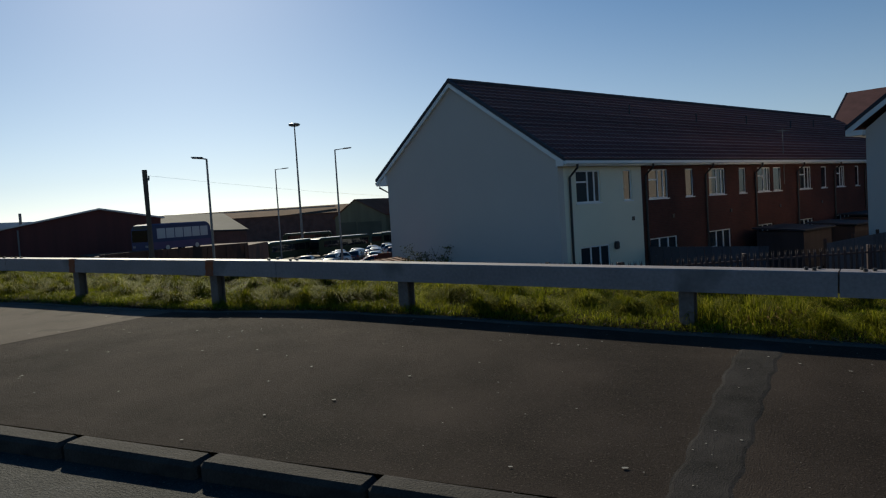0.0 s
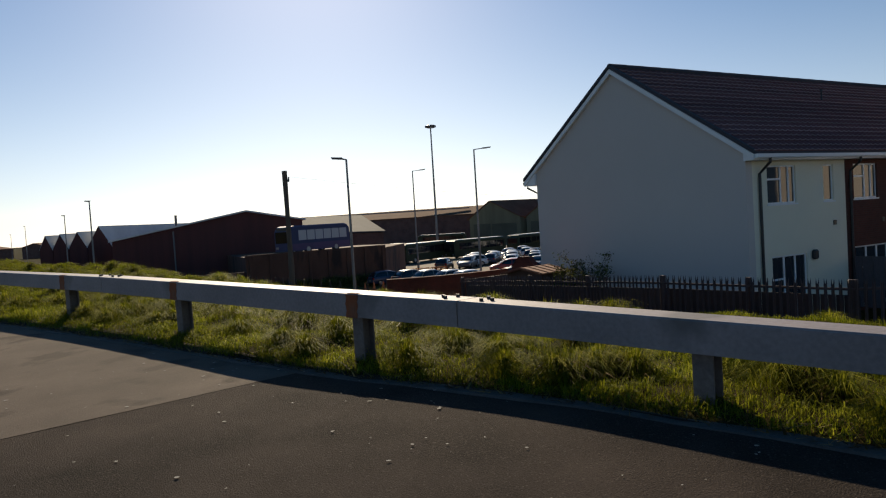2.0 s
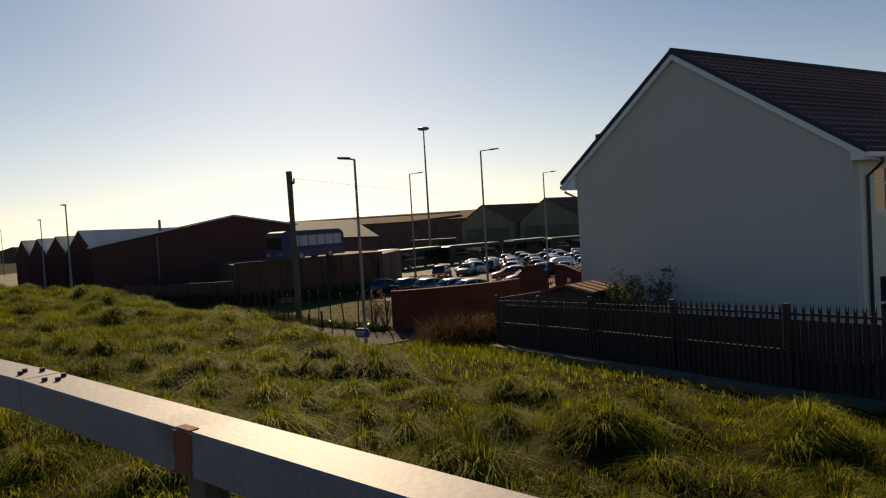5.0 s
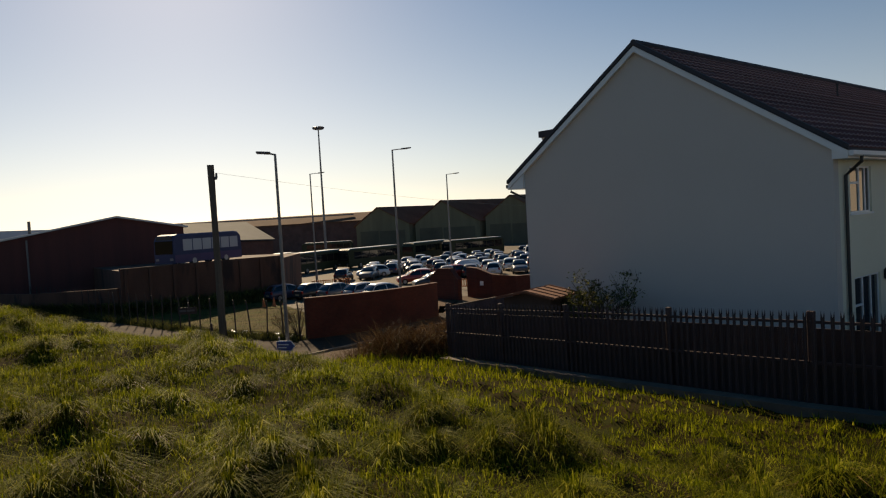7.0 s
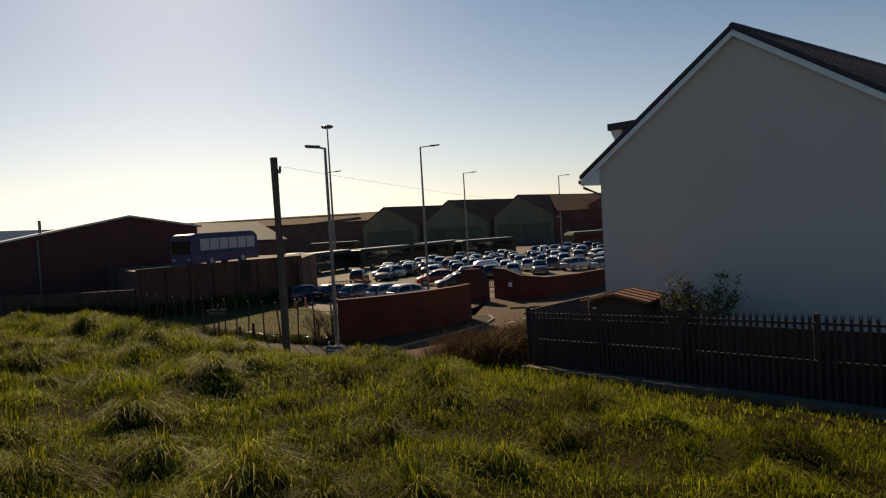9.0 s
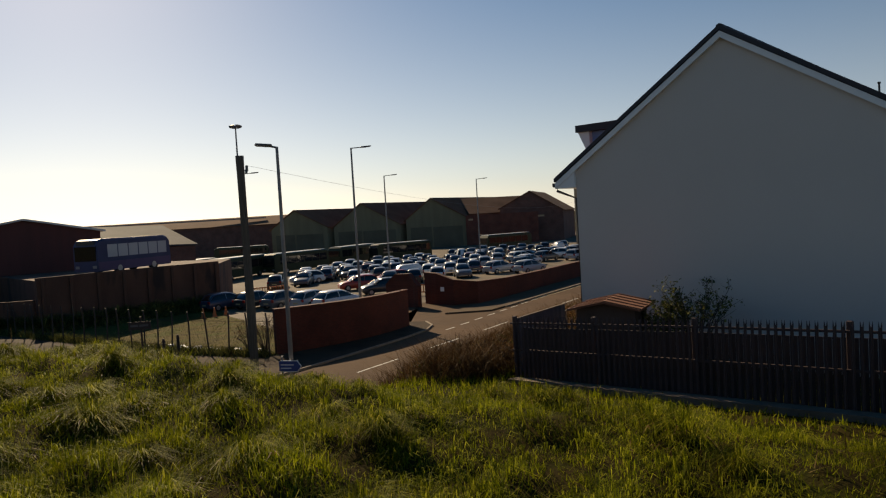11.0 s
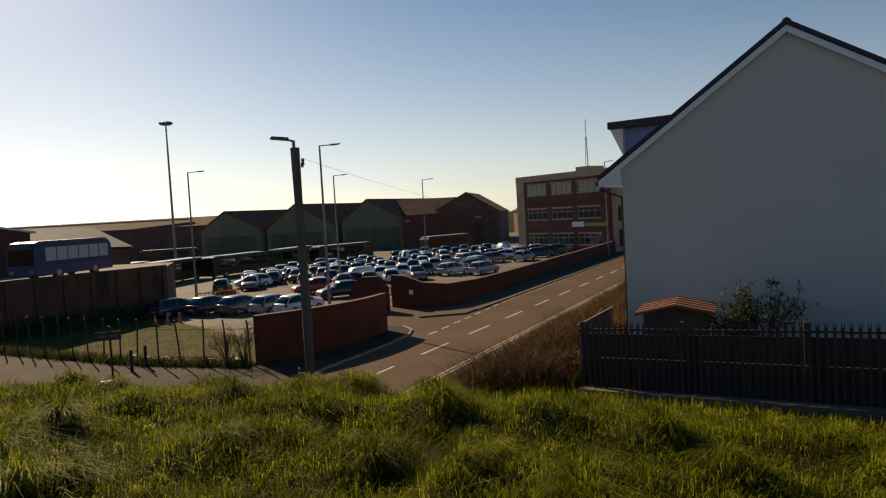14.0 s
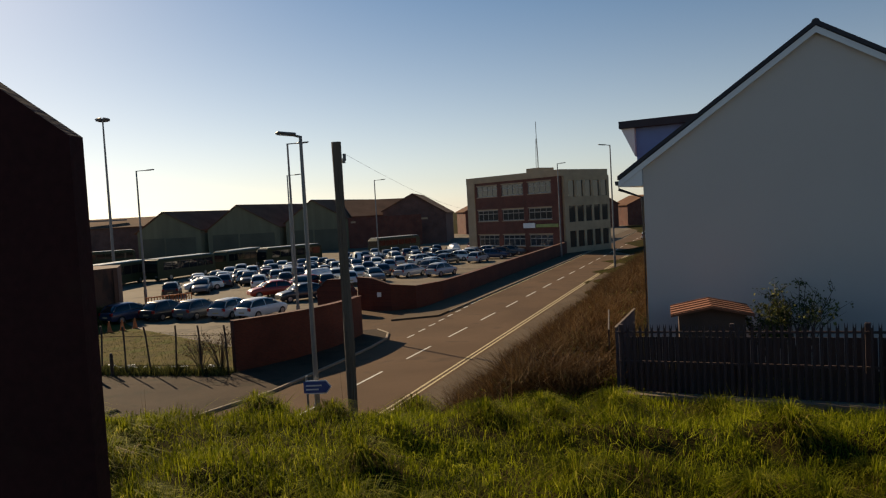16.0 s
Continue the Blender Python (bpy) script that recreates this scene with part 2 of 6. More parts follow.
ROOF_SLATE = mat("grey_slate_sheet", (0.062, 0.064, 0.07), 0.8, 0.3, 0.4, 20, 0.3, spec=0.1)
ROOF_RUST = mat("rusty_roof_sheet", (0.155, 0.08, 0.05), 0.9, 0.35, 0.3, 20, 0.3, spec=0.08)
GREEN_CLAD = mat("green_cladding", (0.165, 0.155, 0.095), 0.85, 0.25, 0.3, 20, 0.2, streak=(3, 3, 0.3))
DARK_DOOR = mat("dark_hangar_door", (0.10, 0.095, 0.062), 0.8, 0.3, 0.3, 20, 0.2)
STONE_TRIM = mat("pale_stone_trim", (0.42, 0.30, 0.185), 0.85, 0.2, 0.8, 30, 0.2)
RAILING = mat("rusty_iron_railing", (0.05, 0.035, 0.028), 0.8, 0.3, 10, 60, 0.2)
RUBBER = mat("tyre_rubber", (0.02, 0.02, 0.02), 0.85, 0.2, 10, 60, 0.2)
ALLOY = mat("wheel_rim", (0.4, 0.4, 0.41), 0.35, 0.1, 10, 60, 0.05, metal=0.8)
ORANGE = mat("orange_barrier_plastic", (0.55, 0.14, 0.03), 0.5, 0.15, 4, 40, 0.05)
RED_LENS = mat("red_tail_lens", (0.35, 0.02, 0.015), 0.25, 0.1, 10, 60, 0.02)
CLEAR_LENS = mat("clear_lens", (0.22, 0.22, 0.22), 0.35, 0.1, 10, 60, 0.02)
SIGN_BLUE = mat("blue_sign_face", (0.05, 0.09, 0.28), 0.4, 0.1, 5, 50, 0.02)
PANEL_BLUE = mat("blue_dormer_cladding", (0.15, 0.26, 0.52), 0.6, 0.1, 2, 40, 0.1)
BRIDGE = mat("maroon_bridge_steel", (0.040, 0.010, 0.009), 0.75, 0.4, 2, 40, 0.25, spots=((0.045, 0.017, 0.012), 3, 0.6), spec=0.15)
GUM = mat("pale_lichen_spots", (0.24, 0.225, 0.2), 0.9, 0.3, 40, 90, 0.1)


def glass_mat(name, tint, rough=0.04):
    m = bpy.data.materials.new(name)
    m.use_nodes = True
    b = m.node_tree.nodes["Principled BSDF"]
    b.inputs["Base Color"].default_value = (*tint, 1)
    b.inputs["Roughness"].default_value = rough
    b.inputs["Specular IOR Level"].default_value = 0.6
    b.inputs["Coat Weight"].default_value = 0.2
    n = m.node_tree.nodes.new("ShaderNodeTexNoise")
    n.inputs["Scale"].default_value = 0.9
    bp = m.node_tree.nodes.new("ShaderNodeBump")
    bp.inputs["Strength"].default_value, bp.inputs["Distance"].default_value = 0.08, 0.05
    m.node_tree.links.new(n.outputs["Fac"], bp.inputs["Height"])
    m.node_tree.links.new(bp.outputs[0], b.inputs["Normal"])
    return m


GLASS = glass_mat("window_glass", (0.03, 0.035, 0.04))
CAR_GLASS = glass_mat("tinted_car_glass", (0.012, 0.014, 0.016))


# ---- building helpers ----
def part(name, bm, material, parent, label="", kind="", m=None):
    me = bpy.data.meshes.new(name)
    bm.normal_update()
    bm.to_mesh(me)
    bm.free()
    me.materials.append(material)
    ob = new(name, me)
    ob.parent = parent
    if m is not None:
        ob.matrix_basis = m
    return tagged(ob, label, kind=kind)


def again(ob, parent, m):
    """Another piece on the same mesh."""
    o = new(ob.name.split(".")[0], ob.data)
    o.parent = parent
    o.matrix_basis = m
    return o


def thing(name, m, label, category, group="", kind=""):
    ob = new(name)
    ob.empty_display_size = 0.2
    ob.matrix_basis = m
    return tagged(ob, label, category, group, kind)


def solo(name, bm, material, label, category, group="", kind="", m=None):
    ob = part(name, bm, material, None, "", "", m)
    return tagged(ob, label, category, group, kind)


def box(bm, x0, x1, y0, y1, z0, z1, bevel=0.0):
    r = bmesh.ops.create_cube(bm, size=1.0)
    vs = r["verts"]
    bmesh.ops.scale(bm, vec=(x1 - x0, y1 - y0, z1 - z0), verts=vs)
    bmesh.ops.translate(bm, vec=((x0 + x1) / 2, (y0 + y1) / 2, (z0 + z1) / 2), verts=vs)
    if bevel:
        es = list({e for v in vs for e in v.link_edges})
        bmesh.ops.bevel(bm, geom=es, offset=bevel, segments=1, affect="EDGES")
    return bm


def boxes(*rows, bevel=0.0):
    bm = bmesh.new()
    for r in rows:
        box(bm, *r, bevel=bevel)
    return bm


def tube(bm, pts, radius, sides=8, r_end=None):
    """A swept round bar through the points."""
    pts = [Vector(p) for p in pts]
    rings = []
    for i, p in enumerate(pts):
        d = (pts[min(i + 1, len(pts) - 1)] - pts[max(i - 1, 0)]).normalized()
        q = d.to_track_quat("Z", "Y")
        r = radius if r_end is None else radius + (r_end - radius) * i / (len(pts) - 1)
        rings.append([bm.verts.new(p + q @ Vector((r * math.cos(k * math.tau / sides), r * math.sin(k * math.tau / sides), 0))) for k in range(sides)])
    for a, b in zip(rings, rings[1:]):
        for k in range(sides):
            bm.faces.new((a[k], a[(k + 1) % sides], b[(k + 1) % sides], b[k]))
    bm.faces.new(rings[0][::-1])
    bm.faces.new(rings[-1])
    return bm


def prism(bm, outline, axis, a, b):
    """Extrudes an outline of (u, v) along axis 'x', 'y' or 'z' from a to b."""
    def at(u, v, w):
        return {"x": (w, u, v), "y": (u, w, v), "z": (u, v, w)}[axis]
    f = [bm.verts.new(at(u, v, a)) for u, v in outline]
    g = [bm.verts.new(at(u, v, b)) for u, v in outline]
    n = len(outline)
    bm.faces.new(f)
    bm.faces.new(g[::-1])
    for i in range(n):
        bm.faces.new((f[i], g[i], g[(i + 1) % n], f[(i + 1) % n]))
    bmesh.ops.recalc_face_normals(bm, faces=bm.faces[:])
    return bm


def wall_boxes(length, z0, z1, y0, y1, holes):
    """A wall along x with openings (x0, x1, z0, z1) that go through it."""
    bm = bmesh.new()
    xs = sorted({0.0, length, *(h[0] for h in holes), *(h[1] for h in holes)})
    for xa, xb in zip(xs, xs[1:]):
        zs = sorted({z0, z1, *(h[2] for h in holes), *(h[3] for h in holes)})
        for za, zb in zip(zs, zs[1:]):
            if not any(h[0] < (xa + xb) / 2 < h[1] and h[2] < (za + zb) / 2 < h[3] for h in holes):
                box(bm, xa, xb, y0, y1, za, zb)
    bmesh.ops.remove_doubles(bm, verts=bm.verts[:], dist=0.0005)
    return bm


def from_arrays(name, verts, faces, material):
    me = bpy.data.meshes.new(name)
    k = faces.shape[1]
    me.vertices.add(len(verts))
    me.vertices.foreach_set("co", verts.astype(np.float32).ravel())
    me.loops.add(faces.size)
    me.loops.foreach_set("vertex_index", faces.astype(np.int32).ravel())
    me.polygons.add(len(faces))
    me.polygons.foreach_set("loop_start", np.arange(len(faces), dtype=np.int32) * k)
    me.update(calc_edges=True)
    me.validate()
    me.materials.append(material)
    return new(name, me)


# ---- lie of the land ----
RX, RY = 0.0, 6.13           # a point below the safety barrier
DX, DY = -0.846, 0.533       # the barrier's direction


def ls(x, y):
    return DX * x + DY * (y - RY), -DX * (y - RY) + DY * x


def xy(l, s):
    return RX + DX * l + DY * s, RY + DY * l - DX * s


def sstep(t):
    t = np.clip(t, 0, 1)
    return t * t * (3 - 2 * t)


def sag(l):
    """A shallow dip in the road's rise."""
    return -0.085 * sstep((l - 3.5) / 8) * (1 - sstep((l - 14) / 6))


def bend(l):
    """The barrier's drift towards the pavement as it goes uphill."""
    return -0.3 * sstep((l - 4) / 8) * (1 - sstep((l - 12) / 5))


def swell(l, s):
    """The pavement's rise towards the grass at the lower end."""
    return 0.085 * (1 - sstep((l - 0.5) / 3)) * sstep((s + 2.6) / 1.8) * (1 - sstep(s / 3))


def kerb_plane(l, s):
    return 0.36 + 0.03 * l + 0.055 * s + float(sag(l)) + float(swell(l, s))


def beam_base(l):
    return 0.36 + 0.03 * l + float(sag(l))


def edge_s(l):
    return -0.30 - 0.045 * np.clip(l, 0, 9)


def land(x, y):
    """Height of the ground: the road's embankment, the house plots and the yard below."""
    x, y = np.asarray(x, float), np.asarray(y, float)
    l, s = ls(x, y)
    lc = np.clip(l, -40, 45)
    top = 0.36 + swell(l, s) + sag(l) * (1 + 0.4 * sstep(s / 1.5)) + 0.03 * lc - 0.07 * np.clip(s, 0, 3.2) + 0.055 * np.clip(s, -8, 0)
    c = 0.767 * x - 0.64 * y
    plots = -2.1 - 0.6 * sstep((s - 12) / 7)
    low = -5.03 + (plots + 5.03) * sstep((c + 30.9) / 4.9)
    width = 2.0 * (top - low)
    start = 3.9 - 1.4 * sstep((l - 2.0) / 3.5) + 1.8 * sstep((l - 5.8) / 6) - 0.62 * sstep((l - 19.0) / 2.5)
    top = top + 0.055 * sstep((l - 10.5) / 2.5) * (1 - sstep((l - 16.5) / 2.5)) * sstep((s - 2.2) / 2)
    return top + (low - top) * sstep((s - start) / width)


def hump(x, y):
    """Tussock mounds, 0 to 1."""
    a = np.sin(5.3 * x + 1.4 * np.sin(2.3 * y)) * np.sin(4.9 * y + 1.3 * np.sin(1.9 * x + 0.7))
    b = np.sin(0.9 * x - 0.5 * y) * np.sin(1.1 * y + 0.3 * x)
    return np.clip(a - 0.25 + 0.35 * b, 0, 1)


def bumps(x, y):
    """Hummocks of the rough grass."""
    x, y = np.asarray(x, float), np.asarray(y, float)
    return 0.045 * np.sin(2.1 * x + 1.3 * np.sin(1.7 * y)) * np.sin(1.9 * y + 0.7 * x) + 0.03 * np.sin(4.7 * x + 2.0 * y) * np.sin(4.1 * y - 1.2 * x) + 0.12 * hump(x, y)

# ---- ground ----
def spaced(a, b, fine_a, fine_b, step):
    """Coordinates that are close together between fine_a and fine_b and spread out away from there."""
    mid = list(np.arange(fine_a, fine_b, step))
    left, right, d = [], [], step
    p = fine_a
    while p > a:
        d *= 1.25
        p -= d
        left.append(p)
    p, d = fine_b, step
    right.append(p)
    while p < b:
        d *= 1.25
        p += d
        right.append(p)
    return np.array(left[::-1] + mid + right)


gx, gy = spaced(-2500, 2500, -32, 22, 0.24), spaced(-400, 3500, 2, 42, 0.24)
GX, GY = np.meshgrid(gx, gy)
L_, S_ = ls(GX, GY)
GZ = land(GX, GY) + bumps(GX, GY) * sstep((S_ - 0.1) / 0.6) * sstep((16 - S_) / 3)
GZ = GZ - 0.16 * sstep((edge_s(L_) + 0.12 - S_) / 0.25)
gv = np.stack([GX.ravel(), GY.ravel(), GZ.ravel()], 1)
ny, nx = GX.shape
gi = np.arange(ny * nx).reshape(ny, nx)
gf = np.stack([gi[:-1, :-1].ravel(), gi[:-1, 1:].ravel(), gi[1:, 1:].ravel(), gi[1:, :-1].ravel()], 1)
ground = from_arrays("ground", gv, gf, SOIL)
tagged(ground, "rough earth of the grassy embankment and low land", "ground", kind="structure")
for p_ in ground.data.polygons:
    p_.use_smooth = True


def strip(name, la, lb, sa, sb, lift, material, label, cat, steps=24):
    """A surface laid on the road's plane between two lines along the barrier."""
    bm = bmesh.new()
    rows = []
    for i in range(steps + 1):
        l = la + (lb - la) * i / steps
        s0, s1 = sa(l) if callable(sa) else sa, sb(l) if callable(sb) else sb
        rows.append([bm.verts.new((*xy(l, s0 + (s1 - s0) * j / 12), kerb_plane(l, s0 + (s1 - s0) * j / 12) + lift)) for j in range(13)])
    for a, b in zip(rows, rows[1:]):
        for j in range(12):
            bm.faces.new((a[j], b[j], b[j + 1], a[j + 1]))
    bmesh.ops.recalc_face_normals(bm, faces=bm.faces[:])
    return solo(name, bm, material, label, cat, kind="structure")


def kerb_s(l):
    """Line of the kerb, which spreads away from the barrier uphill."""
    return -2.94 - 0.135 * (min(max(l, -7), 5) + 0.5)


strip("pavement", -45, 45, lambda l: kerb_s(l) + 0.06, -0.3, 0.0, ASPHALT, "dark worn asphalt pavement beside the barrier", "pavement", 270)
strip("road", -45, 45, -12, lambda l: kerb_s(l) + 0.02, -0.085, CARRIAGEWAY, "coarse grey asphalt carriageway beyond the kerb", "road", 90)
strip("pavement_patch", 2.95, 40, lambda l: max(kerb_s(l) + 0.09, -0.46 - 3.6 * (l - 2.95)), lambda l: -0.45 - 0.045 * min(max(l - 3, 0), 6), 0.0022, CONCRETE_PATCH, "paler tan surfacing laid over the pavement", "pavement", 160)
bm = bmesh.new()
rows = []
for k in range(25):
    s_ = -0.43 - 2.2 * k / 24
    la_ = -2.40 - 0.06 * k / 24 + 0.012 * math.sin(k * 1.9)
    rows.append([bm.verts.new((*xy(la_ - w, s_), kerb_plane(la_ - w, s_) + z)) for w, z in ((0.0, -0.006), (0.05, 0.0035), (0.25, 0.0035), (0.3, -0.006))])
for a, b in zip(rows, rows[1:]):
    for j in range(3):
        bm.faces.new((a[j], a[j + 1], b[j + 1], b[j]))
bmesh.ops.recalc_face_normals(bm, faces=bm.faces[:])
solo("pavement_trench", bm, ASPHALT_PATCH, "narrow reinstated trench of darker asphalt", "pavement", kind="structure")
# low edging between pavement and grass
bm = bmesh.new()
rows = []
for i in range(160):
    l = -30 + i * 0.4
    e = float(edge_s(l)) + 0.012 * math.sin(i * 2.3)
    h = 0.004 + 0.004 * math.sin(i * 1.3)
    rows.append([bm.verts.new((*xy(l, e + w), kerb_plane(l, e) + z)) for w, z in ((-0.06, -0.1), (-0.06, h - 0.01), (-0.05, h), (0.05, h), (0.06, h - 0.01), (0.06, -0.1))])
for a, b in zip(rows, rows[1:]):
    for k in range(5):
        bm.faces.new((a[k], a[k + 1], b[k + 1], b[k]))
bmesh.ops.recalc_face_normals(bm, faces=bm.faces[:])
solo("edging", bm, EDGING, "dark low concrete edging along the grass", "edging", kind="structure")

# kerb stones
kerb = thing("kerb", pose(0, 0, 0), "line of worn concrete kerb stones", "kerb", kind="structure")
bm = boxes((-0.445, 0.445, -0.075, 0.075, -0.2, 0.02), bevel=0.022)
first = None
for i in range(-12, 14):
    l = -0.01 + i * 0.9
    s = kerb_s(l) - 0.006 * math.sin(i * 1.9)
    m = pose(*xy(l, s), kerb_plane(l, s) - 0.02 + 0.003 * math.sin(i * 2.7), -2.5, -1.7 + 0.2 * math.sin(i), math.degrees(math.atan2(DY, DX)) + (7.7 if -7 < l < 5 else 0) + 0.5 * math.sin(i * 3.1))
    if first is None:
        first = part("kerb_stone", bm, KERB, kerb, m=m)
    else:
        again(first, kerb, m)

# pale specks on the asphalt
rng = random.Random(5)
bm = bmesh.new()
for i in range(380):
    l, s = rng.uniform(-8, 5), -0.45 - 2.4 * rng.random() ** 1.5
    r = 0.003 + 0.012 * rng.random() ** 2
    x0, y0 = xy(l, s)
    z0 = kerb_plane(l, s) + 0.007
    n = rng.randint(5, 8)
    sq, tw = rng.uniform(0.5, 1), rng.uniform(0, 3)
    ring = []
    for k in range(n):
        a = k * math.tau / n
        rr = r * rng.uniform(0.6, 1.2)
        u, v = rr * math.cos(a), rr * sq * math.sin(a)
        ring.append(bm.verts.new((x0 + u * math.cos(tw) - v * math.sin(tw), y0 + u * math.sin(tw) + v * math.cos(tw), z0)))
    bm.faces.new(ring)
solo("gum_spots", bm, GUM, "pale flattened specks trodden into the asphalt", "litter", kind="stuff")

# ---- safety barrier ----
BEAM_LOW, BEAM_TOP = 0.318, 0.476
barrier = thing("safety_barrier", pose(*xy(0, 0), 0), "galvanised box-beam safety barrier with rusty brackets on steel posts", "barrier")
turn = math.degrees(math.atan2(DY, DX))
LEN = 4.8


def beam_line(l):
    """Offset, height and heading of the straight beam that passes a place along the barrier."""
    la = 1.86 + math.floor((l - 1.86) / LEN) * LEN
    lb = la + LEN
    f = (l - la) / LEN
    (xa, ya), (xb, yb) = xy(la, float(bend(la))), xy(lb, float(bend(lb)))
    za, zb = beam_base(la), beam_base(lb)
    return xa + (xb - xa) * f, ya + (yb - ya) * f, za + (zb - za) * f, math.degrees(math.atan2(yb - ya, xb - xa)), math.degrees(math.atan((zb - za) / LEN))


beam_mesh = None
for k in range(-4, 8):
    la = 1.86 + (k - 1) * LEN
    x0, y0, z0, head, climb = beam_line(la + LEN / 2)
    m = Matrix.Translation((x0 - RX, y0 - RY, z0 + BEAM_LOW)) @ pose(0, 0, 0, 0, 0, head) @ pose(0, 0, 0, 0, -climb, 0)
    if beam_mesh is None:
        bm = bmesh.new()
        h, w, t = BEAM_TOP - BEAM_LOW, 0.1, 0.012
        prism(bm, [(-w, 0), (-w, h - 0.008), (-w + 0.008, h), (w - 0.008, h), (w, h - 0.008), (w, 0), (w - t, 0), (w - t, h - t), (-w + t, h - t), (-w + t, 0)], "x", -LEN / 2 + 0.004, LEN / 2 - 0.004)
        beam_mesh = beam = part("beam", bm, GALV, barrier, m=m)
    else:
        beam = again(beam_mesh, barrier, m)
    # splice bolts on the top near each end of the beam
    for e in (-1, 1):
        for u, v in ((0.19, 0.0), (0.12, -0.055), (0.14, 0.04)):
            bm = bmesh.new()
            tube(bm, [(0, 0, 0), (0, 0, 0.018)], 0.013, 6)
            part("bolt", bm, BOLT, beam, m=Matrix.Translation((e * (LEN / 2 - u), v, BEAM_TOP - BEAM_LOW)))
post_mesh = band_mesh = None
for k in range(-8, 16):
    l = 0.40 + 2.4 * k
    x0, y0, z0, head, climb = beam_line(l)
    m = Matrix.Translation((x0 - RX, y0 - RY, z0)) @ pose(0, 0, 0, 0.8 * math.sin(k * 2.1), 1.0 * math.sin(k), head)
    if post_mesh is None:
        bm = boxes((-0.05, 0.05, -0.052, -0.044, -0.3, BEAM_LOW + 0.06), (-0.05, 0.05, 0.044, 0.052, -0.3, BEAM_LOW + 0.06), (-0.005, 0.005, -0.044, 0.044, -0.3, BEAM_LOW + 0.06))
        post_mesh = part("post", bm, GALV_POST, barrier, m=m)
        bm = bmesh.new()
        h, w = BEAM_TOP - BEAM_LOW, 0.1
        e = 0.004
        zs = [-0.004 + (h - 0.002) * i / 7 for i in range(8)]
        prism(bm, [(-0.055 - 0.006 * math.sin(i * 2.2) - 0.002 * i, z) for i, z in enumerate(zs)] + [(0.052 + 0.006 * math.sin(i * 1.7 + 1), z) for i, z in reversed(list(enumerate(zs)))], "y", w + 0.001, w + e)
        box(bm, -0.05, 0.04, w - 0.04, w - 0.002, h + 0.001, h + 0.004)
        band_mesh = part("rust_band", bm, RUST, barrier, "rust-stained bracket band", m=Matrix.Translation((x0 - RX, y0 - RY, z0 + BEAM_LOW)) @ pose(0, 0, 0, 0, 0, head) @ pose(0, 0, 0, 0, -climb, 0))
    else:
        again(post_mesh, barrier, m)
    if k > 0:
        again(band_mesh, barrier, Matrix.Translation((x0 - RX, y0 - RY, z0 + BEAM_LOW)) @ pose(0, 0, 0, 0, 0, head) @ pose(0, 0, 0, 0, -climb, 0))

# ---- bridge parapet at the end of the bank ----
px0, py0 = xy(19.17, 1.2)
parapet = thing("bridge_parapet", pose(px0, py0, 0.855, 0, 0, turn + 8), "dark maroon painted steel bridge parapet with a sloped end", "parapet")
bm = bmesh.new()
prism(bm, [(0, -0.6), (0, 1.535), (0.75, 2.09), (4.5, 2.09), (4.5, -0.6)], "y", -0.03, 0.03)
part("plate", bm, BRIDGE, parapet)
for u, h in ((1.5, 1.8), (3.0, 1.8)):
    part("stiffener", boxes((u, u + 0.06, -0.13, -0.03, -0.6, h)), BRIDGE, parapet)

# ---- road, lane and yard below ----
RA, RB = (0.64, 0.767), (0.767, -0.64)


def low(u, c):
    """A place by its distance along the lower road and its offset across it."""
    return u * RA[0] + c * RB[0], u * RA[1] + c * RB[1]


def sheet(name, pts, z, material, label, cat):
    bm = bmesh.new()
    bm.faces.new([bm.verts.new((x, y, z)) for x, y in pts])
    bmesh.ops.recalc_face_normals(bm, faces=bm.faces[:])
    if bm.faces[0].normal.z < 0:
        bmesh.ops.reverse_faces(bm, faces=bm.faces[:])
    return solo(name, bm, material, label, cat, kind="structure")


sheet("yard", [(-120, 62), (-20, 62), (-14, 57), (-3.4, 65), (0, 66), *[low(u, -42.9) for u in (55, 90, 130, 190)], (140, 230), (-160, 230)], -4.985, YARD, "pale worn concrete of the bus and car yard", "yard")
sheet("lower_road", [low(u, -32.7) for u in (10, 30, 60, 100, 190)] + [low(u, -39.7) for u in (190, 100, 60, 42)] + [(-3.2, 61.5), (-6, 64.5), (-4.4, 67.5), (-7.0, 60.5), (-6.2, 57.4), (-8.0, 52.4), (-13.6, 45.5), (-22, 40), (-20, 30)], -4.975, ROAD, "sunlit brown-grey road running past the yard", "road")
sheet("lane", [(-11.8, 45.6), (-14.2, 51.0), (-20.0, 54.8), (-33.0, 67.2), (-54.0, 87.8), (-80, 113), (-85, 107), (-58, 81), (-37, 60.5), (-24, 48.5), (-18, 42.5)], -4.98, LANE, "pale lane along the foot of the bank", "lane")


def slab(name, pts, z0, z1, material, label, cat):
    bm = bmesh.new()
    f = [bm.verts.new((x, y, z0)) for x, y in pts]
    g = [bm.verts.new((x, y, z1)) for x, y in pts]
    bm.faces.new(g)
    for i in range(len(pts)):
        bm.faces.new((f[i], f[(i + 1) % len(pts)], g[(i + 1) % len(pts)], g[i]))
    bmesh.ops.recalc_face_normals(bm, faces=bm.faces[:])
    return solo(name, bm, material, label, cat, kind="structure")


